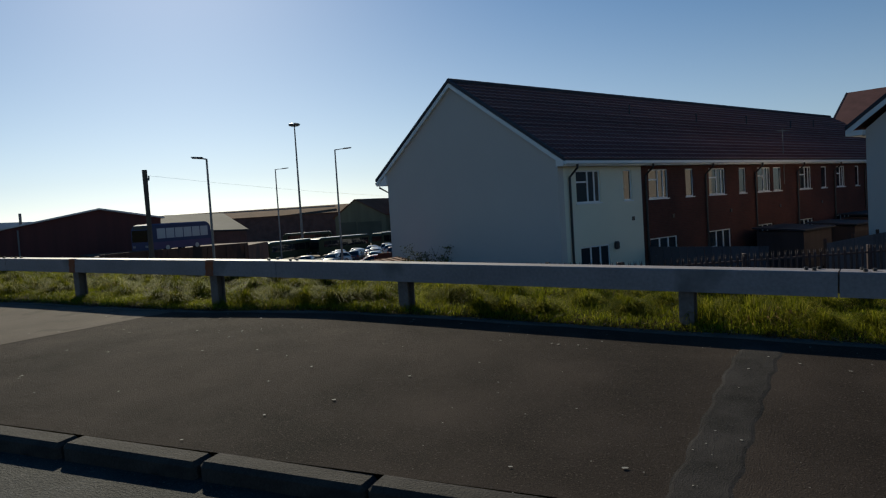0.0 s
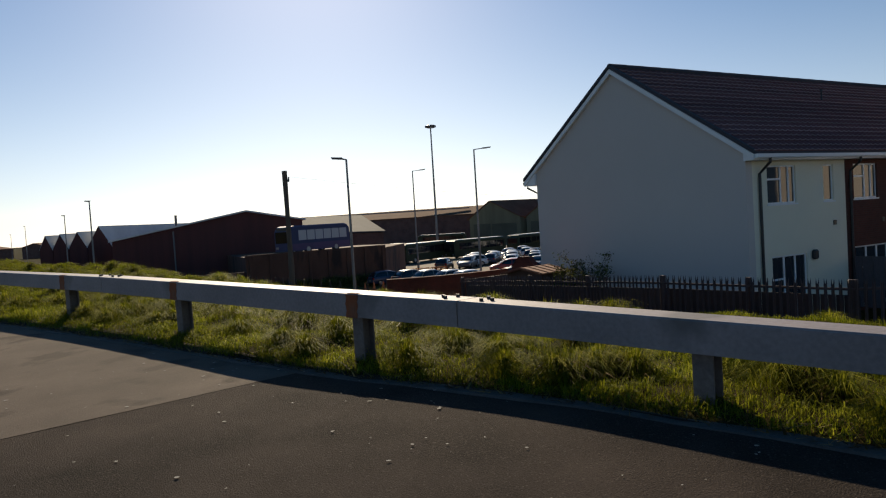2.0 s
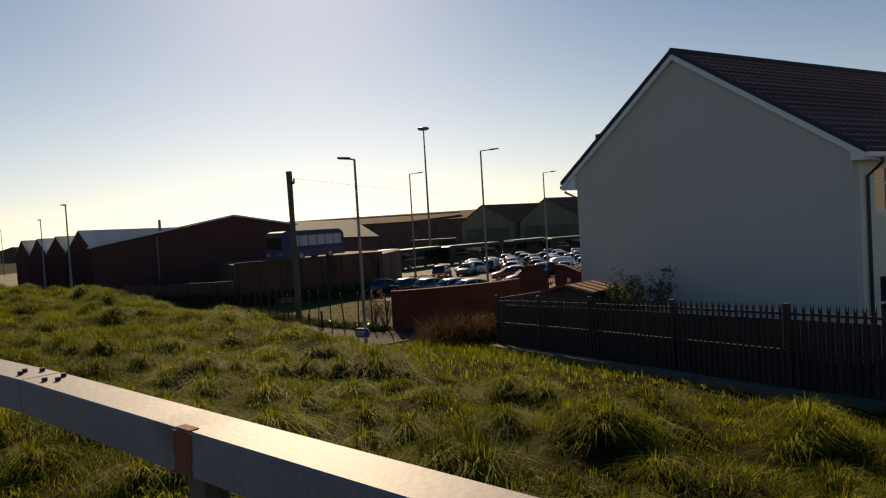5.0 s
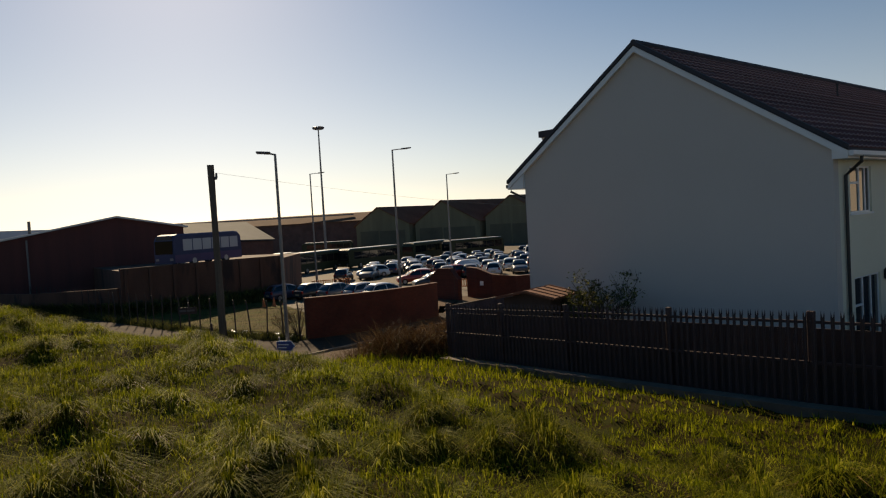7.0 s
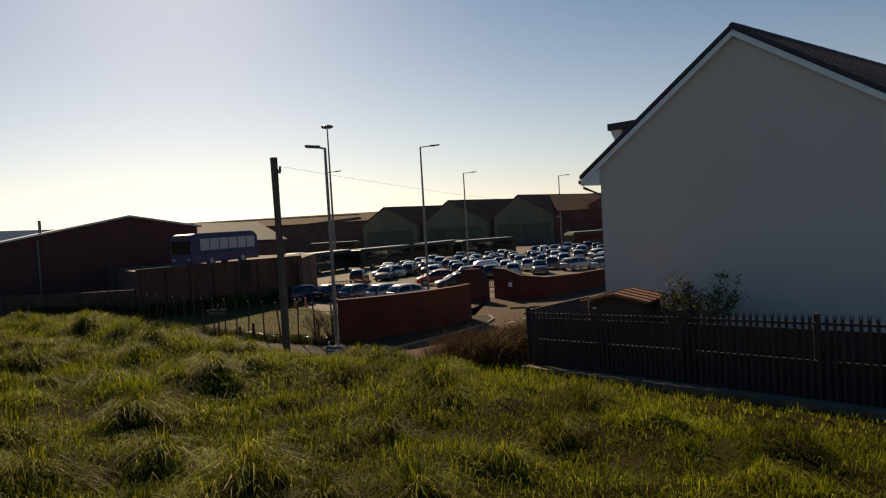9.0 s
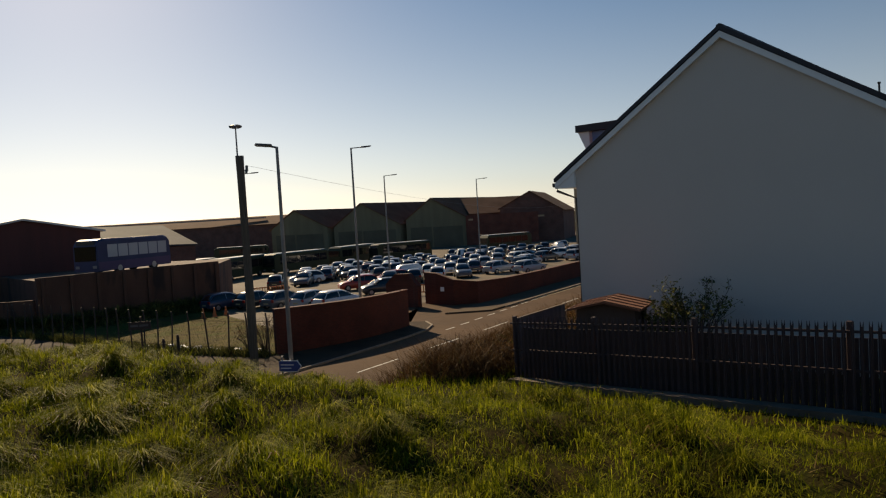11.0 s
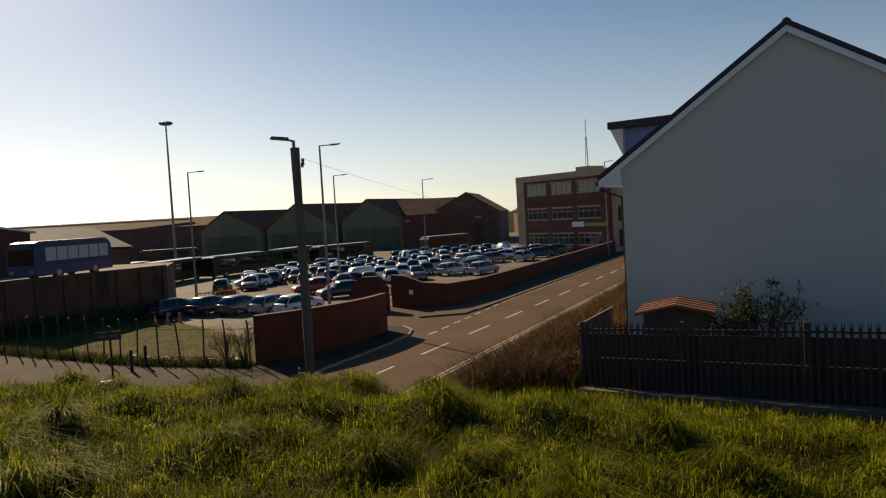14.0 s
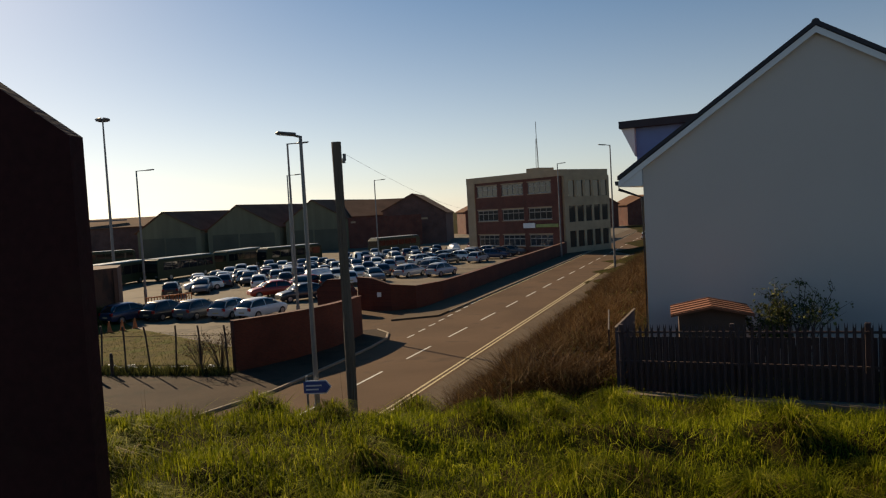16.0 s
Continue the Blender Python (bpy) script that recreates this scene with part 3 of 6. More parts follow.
slab("footway_far", [low(u, -39.75) for u in (48, 80, 190)] + [low(u, -42.4) for u in (190, 80, 46)], -5.0, -4.87, FOOTWAY, "raised footway beside the low brick wall", "pavement")
slab("footway_corner", [(-14.6, 44.6), (-12.6, 46.2), (-9.2, 50.3), (-6.6, 53.6), (-5.2, 55.8), (-4.7, 57.4), (-4.9, 59.2), (-6.1, 59.6), (-7.2, 57.2), (-10.6, 52.8), (-14.0, 50.8)], -5.0, -4.9, LANE, "raised footway corner round the brick wall", "pavement")
slab("footway_near", [low(u, -32.6) for u in (24, 40, 70, 190)] + [low(u, -31.0) for u in (190, 70, 40, 24)], -5.1, -4.87, FOOTWAY, "narrow raised footway at the foot of the scrub", "pavement")

KERB_PALE = mat("pale_road_kerb", (0.26, 0.20, 0.14), 0.9, 0.25, 2, 40, 0.3)
for name_, z_, pts_ in (("kerb_corner", -4.87, [(-16.5, 42.9), (-14.6, 44.5), (-12.6, 46.1), (-9.2, 50.2), (-6.6, 53.5), (-5.15, 55.7), (-4.62, 57.4), (-4.8, 59.2)]), ("kerb_far", -4.855, [low(u, -39.7) for u in (50, 80, 120, 180)])):
    strip_ = thing(name_, pose(0, 0, 0), "pale concrete kerb along the lower road", "kerb", kind="structure")
    for (xa, ya), (xb, yb) in zip(pts_, pts_[1:]):
        part("kerb_stone", boxes((0, math.hypot(xb - xa, yb - ya), -0.07, 0.07, -5.1, z_), bevel=0.02), KERB_PALE, strip_, m=pose(xa, ya, 0, 0, 0, math.degrees(math.atan2(yb - ya, xb - xa))))

sheet("gateway", [low(43, -38.5), low(80, -38.5), low(80, -43.2), (-2.6, 70.5), (-7, 71), (-9, 62), (-8, 56), (-7, 53)], -4.982, ROAD, "worn gateway apron between the brick walls", "road")

# road markings
dash_bm = boxes((-1.6, 1.6, -0.06, 0.06, 0, 0.004))
dash0 = None
marks = thing("road_markings", pose(0, 0, -4.971), "worn white centre line dashes and edge lines", "road marking", kind="structure")
ang = math.degrees(math.atan2(RA[1], RA[0]))
for i in range(22):
    m = pose(*low(24.0 + i * 6.0, -36.2), 0, 0, 0, ang)
    if dash0 is None:
        dash0 = part("dash", dash_bm, PAINT, marks, m=m)
    else:
        again(dash0, marks, m)
short_bm = boxes((-0.5, 0.5, -0.06, 0.06, 0, 0.004))
s0 = None
for i in range(9):
    m = pose(*low(40.5 + i * 2.0, -38.6 - 0.12 * i), 0, 0, 0, ang)
    if s0 is None:
        s0 = part("give_way_dash", short_bm, PAINT, marks, m=m)
    else:
        again(s0, marks, m)
for c in (-33.0, -33.25):
    part("edge_line", boxes((-60, 60, -0.05, 0.05, 0, 0.004)), PAINT_YELLOW, marks, m=pose(*low(84, c), 0, 0, 0, ang))
for c in (-39.45,):
    part("edge_line", boxes((-60, 60, -0.05, 0.05, 0, 0.004)), PAINT_YELLOW, marks, m=pose(*low(115, c), 0, 0, 0, ang))

# ---- brick walls of the yard ----
def run_wall(name, pts, thick, z0, material, label, cope=None):
    """A wall along points (x, y, top height)."""
    t = thing(name, pose(pts[0][0], pts[0][1], z0), label, "wall", kind="structure")
    bm = bmesh.new()
    n = len(pts)
    rows = []
    for i, (x, y, zt) in enumerate(pts):
        d = Vector((pts[min(i + 1, n - 1)][0] - pts[max(i - 1, 0)][0], pts[min(i + 1, n - 1)][1] - pts[max(i - 1, 0)][1])).normalized()
        o = Vector((-d.y, d.x)) * thick / 2
        b = Vector((x - pts[0][0], y - pts[0][1]))
        rows.append([bm.verts.new((b.x + k * o.x, b.y + k * o.y, z)) for k, z in ((-1, -0.3), (1, -0.3), (1, zt - z0), (-1, zt - z0))])
    for a, b in zip(rows, rows[1:]):
        for k in range(4):
            bm.faces.new((a[k], a[(k + 1) % 4], b[(k + 1) % 4], b[k]))
    bm.faces.new(rows[0])
    bm.faces.new(rows[-1][::-1])
    bmesh.ops.recalc_face_normals(bm, faces=bm.faces[:])
    part("brickwork", bm, material, t)
    if cope:
        bm = bmesh.new()
        rows = []
        for i, (x, y, zt) in enumerate(pts):
            d = Vector((pts[min(i + 1, n - 1)][0] - pts[max(i - 1, 0)][0], pts[min(i + 1, n - 1)][1] - pts[max(i - 1, 0)][1])).normalized()
            o = Vector((-d.y, d.x)) * (thick / 2 + 0.05)
            b = Vector((x - pts[0][0], y - pts[0][1]))
            rows.append([bm.verts.new((b.x + k * o.x, b.y + k * o.y, z - z0)) for k, z in ((-1, zt + 0.003), (1, zt + 0.003), (1, zt + 0.09), (-1, zt + 0.09))])
        for a, b in zip(rows, rows[1:]):
            for k in range(4):
                bm.faces.new((a[k], a[(k + 1) % 4], b[(k + 1) % 4], b[k]))
        bm.faces.new(rows[0])
        bm.faces.new(rows[-1][::-1])
        bmesh.ops.recalc_face_normals(bm, faces=bm.faces[:])
        part("coping", bm, cope, t)
    return t


def arc(p, q, bulge, n, za, zb):
    out = []
    d = Vector((q[0] - p[0], q[1] - p[1]))
    o = Vector((-d.y, d.x)).normalized()
    for i in range(n + 1):
        f = i / n
        k = bulge * 4 * f * (1 - f)
        out.append((p[0] + d.x * f + o.x * k, p[1] + d.y * f + o.y * k, za + (zb - za) * f))
    return out


run_wall("brick_wall_gate", arc((-13.8, 51.3), (-6.15, 58.1), -0.9, 8, -2.56, -2.68), 0.33, -5.0, BRICK_WALL, "tall red brick wall curving to the gateway", BRICK_WALL)
w2 = [(-3.5, 69.9, -2.55), (-2.7, 68.7, -2.6), (-1.6, 67.6, -3.1), (0.2, 67.6, -3.35), (3.3, 70.4, -3.45)] + [(*low(u, -42.6), -3.5 + 0.004 * (u - 58)) for u in (62, 75, 90, 105, 120, 150)]
run_wall("brick_wall_yard", w2, 0.33, -5.0, BRICK_WALL, "long low red brick wall along the road", BRICK_WALL)
run_wall("brick_wall_inner", [(-6.6, 70.0, -3.3), (-5.9, 69.3, -2.5), (-4.9, 68.3, -2.45), (-4.3, 67.6, -3.4)], 0.4, -5.0, BRICK_WALL, "stub of red brick gate wall with a stepped top", BRICK_WALL)
notice = thing("notice_board", pose(-2.35, 67.9, -3.75, 0, 0, -38), "small white notice fixed to the brick wall", "sign")
part("plate", boxes((-0.16, 0.16, -0.26, -0.22, -0.14, 0.2)), UPVC, notice)

# concrete retaining wall and ramp
run_wall("retaining_wall", [(-33.2, 70.4, -0.95), (-27.3, 75.0, -0.92), (-21.3, 79.7, -0.9)], 0.3, -5.0, CONCRETE, "tall stained concrete retaining wall with ribs")
ribs = thing("wall_ribs", pose(-33.2, 70.4, -5.0, 0, 0, math.degrees(math.atan2(9.3, 11.9))), "vertical concrete ribs down the retaining wall", "rib", kind="structure")
rib = None
for i in range(8):
    m = Matrix.Translation((0.4 + i * 2.05, -0.24, 0))
    if rib is None:
        rib = part("rib", boxes((-0.12, 0.12, -0.1, 0.085, 0, 3.95), bevel=0.02), CONCRETE, ribs, m=m)
    else:
        again(rib, ribs, m)
slab("ramp", [(-33.0, 70.9), (-21.6, 79.8), (-22, 92), (-30, 96), (-46, 90)], -5.0, -1.25, CONCRETE, "raised concrete ramp behind the retaining wall", "ramp")
run_wall("hoarding_wall", [(-52, 80, -3.0), (-43, 74, -2.9), (-33.4, 70.4, -2.6)], 0.25, -5.0, CONCRETE, "lower weathered concrete boundary wall")

# ---- terrace of houses ----
HA, HG = (0.753, 0.658), (-0.658, 0.753)
H_ANG = math.degrees(math.atan2(HA[1], HA[0]))


def house_at(u, v, z):
    return pose(u * HA[0] + v * HG[0], u * HA[1] + v * HG[1], z, 0, 0, H_ANG)


FLOOR = -2.55
EAVE, RIDGE = 2.95 - FLOOR, 6.66 - FLOOR
HALVES, OVERS = {-1: 5.45, 1: 4.74}, {-1: 0.39, 1: 0.72}
HALF = HALVES[-1]
BACK = HALVES[1]
RISES = {k: (RIDGE - EAVE) / (HALVES[k] + OVERS[k]) for k in (-1, 1)}
TL = 39.0


def window(parent, x0, x1, z0, z1, y, bars, deep=0.07):
    """A white framed window in the wall's face, which looks towards -y."""
    w = part("window", boxes((x0, x1, y - 0.01, y + 0.05, z0, z0 + 0.05), (x0, x1, y - 0.01, y + 0.05, z1 - 0.05, z1), (x0, x0 + 0.05, y - 0.01, y + 0.05, z0 + 0.05, z1 - 0.05), (x1 - 0.05, x1, y - 0.01, y + 0.05, z0 + 0.05, z1 - 0.05)), UPVC, parent, "white plastic window")
    for b in bars:
        xm = x0 + (x1 - x0) * b
        part("mullion", boxes((xm - 0.035, xm + 0.035, y - 0.012, y + 0.05, z0 + 0.05, z1 - 0.05)), UPVC, w)
    if x1 - x0 > 1:
        xm = x0 + (x1 - x0) * (bars[0] if bars else 1)
        part("transom", boxes((x0 + 0.05, xm - 0.035, y - 0.008, y + 0.04, z0 + (z1 - z0) * 0.62, z0 + (z1 - z0) * 0.62 + 0.06)), UPVC, w)
    part("pane", boxes((x0 + 0.05, x1 - 0.05, y + 0.015, y + 0.025, z0 + 0.05, z1 - 0.05)), GLASS, w)
    part("sill", boxes((x0 - 0.05, x1 + 0.05, y - 0.09, y - 0.012, z0 - 0.05, z0 - 0.003)), UPVC, w)
    return w


def roof_side(parent, length, half, eave, ridge, over, x_over, sign, courses=19):
    """One slope of tiles, laid in overlapping courses."""
    rise = (ridge - eave) / (half + over)
    run = half + over
    slope_len = math.hypot(run, ridge - eave)
    a = math.atan(rise)
    roof = part("roof_deck", prism(bmesh.new(), [(sign * run, eave - 0.10), (0, ridge - 0.10), (0, ridge - 0.2), (sign * run, eave - 0.2)], "x", -x_over + 0.03, length + x_over), TILE_EDGE, parent, "dark roof underlay")
    step = slope_len / courses
    bm = bmesh.new()
    n = int((length + 2 * x_over) / 0.3)
    t = 0.028
    # rolled profile along the course
    prof = []
    for i in range(n + 1):
        x = -x_over + (length + 2 * x_over) * i / n
        prof += [(x, 0.0), (x + 0.17, 0.006), (x + 0.21, 0.03), (x + 0.26, 0.03)]
    prof = [p for p in prof if p[0] <= length + x_over]
    lo = [bm.verts.new((x, 0, h + 0.055)) for x, h in prof]
    lob = [bm.verts.new((x, 0, 0)) for x, h in prof]
    hi = [bm.verts.new((x, step + 0.03, h + 0.004)) for x, h in prof]
    for i in range(len(prof) - 1):
        bm.faces.new((lo[i], lo[i + 1], hi[i + 1], hi[i]))
        bm.faces.new((lob[i], lob[i + 1], lo[i + 1], lo[i]))
    # thin pale strip along the butt that paints the sky-lit line of each course
    eb = bmesh.new()
    e0 = [eb.verts.new((x, -0.004, h + 0.058)) for x, h in prof]
    e1 = [eb.verts.new((x, -0.004, h + 0.030)) for x, h in prof]
    e2 = [eb.verts.new((x, 0.016, h + 0.058)) for x, h in prof]
    for i in range(len(prof) - 1):
        eb.faces.new((e1[i], e1[i + 1], e0[i + 1], e0[i]))
        eb.faces.new((e0[i], e0[i + 1], e2[i + 1], e2[i]))
    base = edge = None
    for k in range(courses):
        d = k * step
        m = Matrix.Translation((0, sign * (run - d * math.cos(a)), eave - 0.09 + d * math.sin(a))) @ Matrix.Rotation(0 if sign < 0 else math.pi, 4, "Z")
        if sign > 0:
            m = m @ Matrix.Translation((-length, 0, 0))
        m = m @ Matrix.Rotation(a, 4, "X")
        if base is None:
            base = part("tile_course", bm, TILE, roof, m=m)
            edge = part("tile_edge", eb, TILE_BUTT_LIT, roof, "tile edge with sky light put into its colour", m=m)
        else:
            again(base, roof, m)
            again(edge, roof, m)
    return roof


terrace = thing("terraced_house", house_at(20.96, 22.5, FLOOR), "terrace with white rendered gable, brick fronts and brown tiled roof", "house")
front = [(0.72, 2.2), (3.72, 4.3), (5.5, 6.98), (8.4, 9.08), (10.42, 11.96), (13.3, 14.02), (15.25, 16.7), (17.0, 17.95), (20.2, 21.75), (23.1, 23.9), (25.35, 26.65), (28.3, 28.95), (30.4, 31.8), (34.0, 34.7)]
WZ = (1.23 - FLOOR, 2.45 - FLOOR)
doors = [(0.82, 2.65), (5.45, 7.55), (10.25, 12.3), (15.1, 16.8), (20.1, 21.8), (25.2, 27.2), (30.3, 32.0)]
CREAM = 4.98
holes = [(a, b, *WZ) for a, b in front] + [(a, b, 0.05, 2.12) for a, b in doors]
part("cream_front", wall_boxes(CREAM, -0.5, EAVE - 0.1, -HALF, -HALF + 0.3, [h for h in holes if h[1] < CREAM]), RENDER_CREAM, terrace, "cream rendered front wall")
bm = wall_boxes(TL - CREAM, -0.5, EAVE - 0.1, -HALF, -HALF + 0.3, [(a - CREAM, b - CREAM, c, d) for a, b, c, d in holes if a > CREAM])
part("brick_front", bm, BRICK_HOUSE, terrace, "red brick front wall", m=Matrix.Translation((CREAM, 0, 0)))
bm = bmesh.new()
prism(bm, [(-HALF - 0.003, -0.5), (BACK + 0.003, -0.5), (BACK + 0.003, EAVE + RISES[1] * OVERS[1] - 0.22), (0, RIDGE - 0.22), (-HALF - 0.003, EAVE + RISES[-1] * OVERS[-1] - 0.22)], "x", -0.3, -0.003)
part("gable_wall", bm, RENDER_WHITE, terrace, "plain white rendered gable")
part("back_wall", boxes((0, TL, BACK - 0.3, BACK, -0.5, EAVE - 0.1)), RENDER_WHITE, terrace)
bm = bmesh.new()
prism(bm, [(-HALF, -0.5), (BACK, -0.5), (BACK, EAVE - 0.12), (0, RIDGE - 0.24), (-HALF, EAVE - 0.12)], "x", TL + 0.003, TL + 0.3)
part("end_wall", bm, BRICK_HOUSE, terrace)
part("ceiling_slab", boxes((0.0, TL, -HALF + 0.3, BACK - 0.3, 2.45, 2.6)), RENDER_WHITE, terrace)
part("inner_wall", boxes((0.0, TL, -0.1, 0.1, -0.4, EAVE - 0.2)), RENDER_CREAM, terrace)
for i, (a, b) in enumerate(front):
    window(terrace, a, b, *WZ, -HALF + 0.06, (0.5, 0.78) if b - a > 1.2 else ())
for a, b in doors:
    w = window(terrace, a, b, 0.05, 2.12, -HALF + 0.06, (0.36, 0.68))
roof_side(terrace, TL, HALF, EAVE, RIDGE, OVERS[-1], 0.42, -1)
roof_side(terrace, TL, BACK, EAVE, RIDGE, OVERS[1], 0.42, 1)
for sgn in (-1, 1):
    rise, run, half_w, over_w = RISES[sgn], HALVES[sgn] + OVERS[sgn], HALVES[sgn], OVERS[sgn]
    # verge tiles and white barge board up the gable
    bm = prism(bmesh.new(), [(sgn * (run + 0.02), EAVE - 0.14), (0, RIDGE - 0.10), (0, RIDGE + 0.03), (sgn * (run + 0.02), EAVE - 0.02)], "x", -0.46, -0.36)
    part("verge", bm, TILE_EDGE, terrace, "dark dry verge")
    bm = prism(bmesh.new(), [(sgn * run, EAVE - 0.35), (0, RIDGE - 0.31), (0, RIDGE - 0.13), (sgn * run, EAVE - 0.17)], "x", -0.43, -0.40)
    part("barge_board", bm, UPVC, terrace, "white barge board")
    bm = prism(bmesh.new(), [(sgn * (run - 0.02), EAVE - 0.33), (0, RIDGE - 0.29), (0, RIDGE - 0.27), (sgn * (run - 0.02), EAVE - 0.31)], "x", -0.40, -0.305)
    part("verge_soffit", bm, UPVC, terrace)
    # boxed eaves
    bm = prism(bmesh.new(), [(sgn * run, EAVE - 0.35), (sgn * run, EAVE - 0.18), (sgn * (half_w + 0.01), EAVE - 0.18 + rise * (over_w - 0.01) - 0.02), (sgn * (half_w + 0.01), EAVE - 0.35)], "x", -0.398, TL + 0.3)
    part("boxed_eave", bm, UPVC, terrace, "white boxed eaves and soffit")
    bm = bmesh.new()
    prism(bm, [(sgn * (run + 0.005), EAVE - 0.17), (sgn * (run + 0.115), EAVE - 0.17), (sgn * (run + 0.115), EAVE - 0.27), (sgn * (run + 0.09), EAVE - 0.30), (sgn * (run + 0.03), EAVE - 0.30), (sgn * (run + 0.005), EAVE - 0.27)], "x", -0.40, TL + 0.3)
    part("gutter", bm, UPVC if sgn < 0 else BLACK_PLASTIC, terrace, "plastic gutter")
bm = bmesh.new()
for i in range(88):
    x = -0.42 + i * 0.45
    tube(bm, [(x, 0, RIDGE - 0.04), (x + 0.455, 0, RIDGE - 0.04)], 0.11 + 0.004 * (i % 2), 8)
part("ridge_tiles", bm, TILE_EDGE, terrace, "dark half-round ridge tiles", "stuff")
for x in (0.28, 5.2, 10.05, 14.9, 19.8, 24.9, 29.8):
    bm = bmesh.new()
    y1, y2 = -HALF - OVERS[-1] - 0.06, -HALF - 0.07
    tube(bm, [(x, y1, EAVE - 0.28), (x, y1, EAVE - 0.42), (x, y2, EAVE - 0.75), (x, y2, -0.3)], 0.045, 8)
    part("downpipe", bm, BLACK_PLASTIC, terrace, "black downpipe")
bm = bmesh.new()
tube(bm, [(-0.2, BACK + OVERS[1] + 0.06, EAVE - 0.28), (-0.2, BACK + OVERS[1] + 0.06, EAVE - 0.42), (-0.2, BACK + 0.07, EAVE - 0.7), (-0.2, BACK + 0.07, -0.3)], 0.045, 8)
part("downpipe", bm, BLACK_PLASTIC, terrace, "black downpipe")
# wall lamp and small vents
bm = boxes((2.86, 3.1, -HALF - 0.16, -HALF - 0.003, 1.88, 2.2), bevel=0.05)
part("wall_lamp", bm, BLACK_PLASTIC, terrace, "black bulkhead lamp")
for x, z in ((4.2, 2.95), (7.2, 2.9), (12.3, 2.9), (17.6, 2.9), (23, 2.9)):
    part("vent", boxes((x, x + 0.16, -HALF - 0.03, -HALF - 0.003, z, z + 0.16)), BLACK_PLASTIC, terrace)
# dormer on the far slope
dormer = part("dormer", boxes((2.4, 4.8, 1.7, 5.6, EAVE + 0.2, EAVE + 1.66)), PANEL_BLUE, terrace, "blue clad box dormer")
part("dormer_roof", boxes((2.1, 5.1, 0.9, 6.1, EAVE + 1.66, EAVE + 1.9)), TILE_EDGE, dormer, "flat dark roof")
part("dormer_soffit", prism(bmesh.new(), [(5.605, EAVE + 0.7), (5.605, EAVE + 1.655), (6.05, EAVE + 1.655)], "x", 2.2, 5.0), UPVC, dormer, "white soffit")
# rooftop vent stacks and aerials
for x, y in ((9.5, -2.0), (15.0, -2.4), (21.0, -2.2), (26.5, -2.4), (31.0, -2.0)):
    bm = bmesh.new()
    zr = RIDGE - 0.06 - RISES[-1] * abs(y)
    tube(bm, [(x, y, zr - 0.1), (x, y, zr + 0.42)], 0.035, 8)
    tube(bm, [(x, y, zr + 0.42), (x, y, zr + 0.48)], 0.055, 8)
    part("soil_vent", bm, BLACK_PLASTIC, terrace)
for x in (18.2,):
    bm = bmesh.new()
    y = -HALF - OVERS[-1] - 0.05
    tube(bm, [(x, y + 0.4, EAVE - 1.4), (x, y + 0.4, EAVE + 1.5)], 0.02, 6)
    tube(bm, [(x - 0.5, y + 0.4, EAVE + 1.4), (x + 0.5, y + 0.4, EAVE + 1.4)], 0.012, 5)
    for k in range(6):
        tube(bm, [(x - 0.45 + k * 0.17, y + 0.2, EAVE + 1.4), (x - 0.45 + k * 0.17, y + 0.6, EAVE + 1.4)], 0.007, 4)
    part("aerial", bm, LAMP_STEEL, terrace, "television aerial on a mast")

# neighbouring white house and the roofed block behind it
def gable_house(name, m, length, half, eave, ridge, wall, label):
    t = thing(name, m, label, "house")
    bm = prism(bmesh.new(), [(-half, -0.6), (half, -0.6), (half, eave - 0.15), (0, ridge - 0.2), (-half, eave - 0.15)], "x", 0, length)
    part("shell", bm, wall, t)
    for sgn in (-1, 1):
        run = half + 0.6
        e = eave - 0.02
        part("roof", prism(bmesh.new(), [(sgn * run, e - 0.12), (0, ridge - 0.12), (0, ridge), (sgn * run, e)], "x", -0.4, length + 0.3), TILE, t, "brown tiled roof slope")
        part("barge_board", prism(bmesh.new(), [(sgn * run, e - 0.36), (0, ridge - 0.36), (0, ridge - 0.14), (sgn * run, e - 0.14)], "x", -0.42, -0.38), UPVC, t, "white barge board")
        part("verge", prism(bmesh.new(), [(sgn * run, e - 0.13), (0, ridge - 0.13), (0, ridge + 0.03), (sgn * run, e + 0.03)], "x", -0.46, -0.405), TILE_EDGE, t, "dark verge")
        part("boxed_eave", boxes((-0.36, length, min(sgn * half, sgn * run), max(sgn * half, sgn * run), e - 0.36, e - 0.16)), UPVC, t, "white boxed eaves")
    return t


ex, ey = 16.4, 29.2
hx, hy = ex + 0.658 * 5.3 + 0.3 * HA[0], ey - 0.753 * 5.3 + 0.3 * HA[1]
gable_house("white_house", pose(hx, hy, FLOOR + 0.7, 0, 0, H_ANG), 12, 4.7, 5.45, 9.3, RENDER_WHITE, "white rendered house with a brown tiled roof and white eaves")
gable_house("corner_house", pose(*(Matrix.Identity(4) @ house_at(63.5, 22.0, FLOOR)).translation, 0, 0, H_ANG - 90), 12, 5.0, 7.0, 11.2, BRICK_HOUSE, "taller brick house with a brown tiled gable roof")

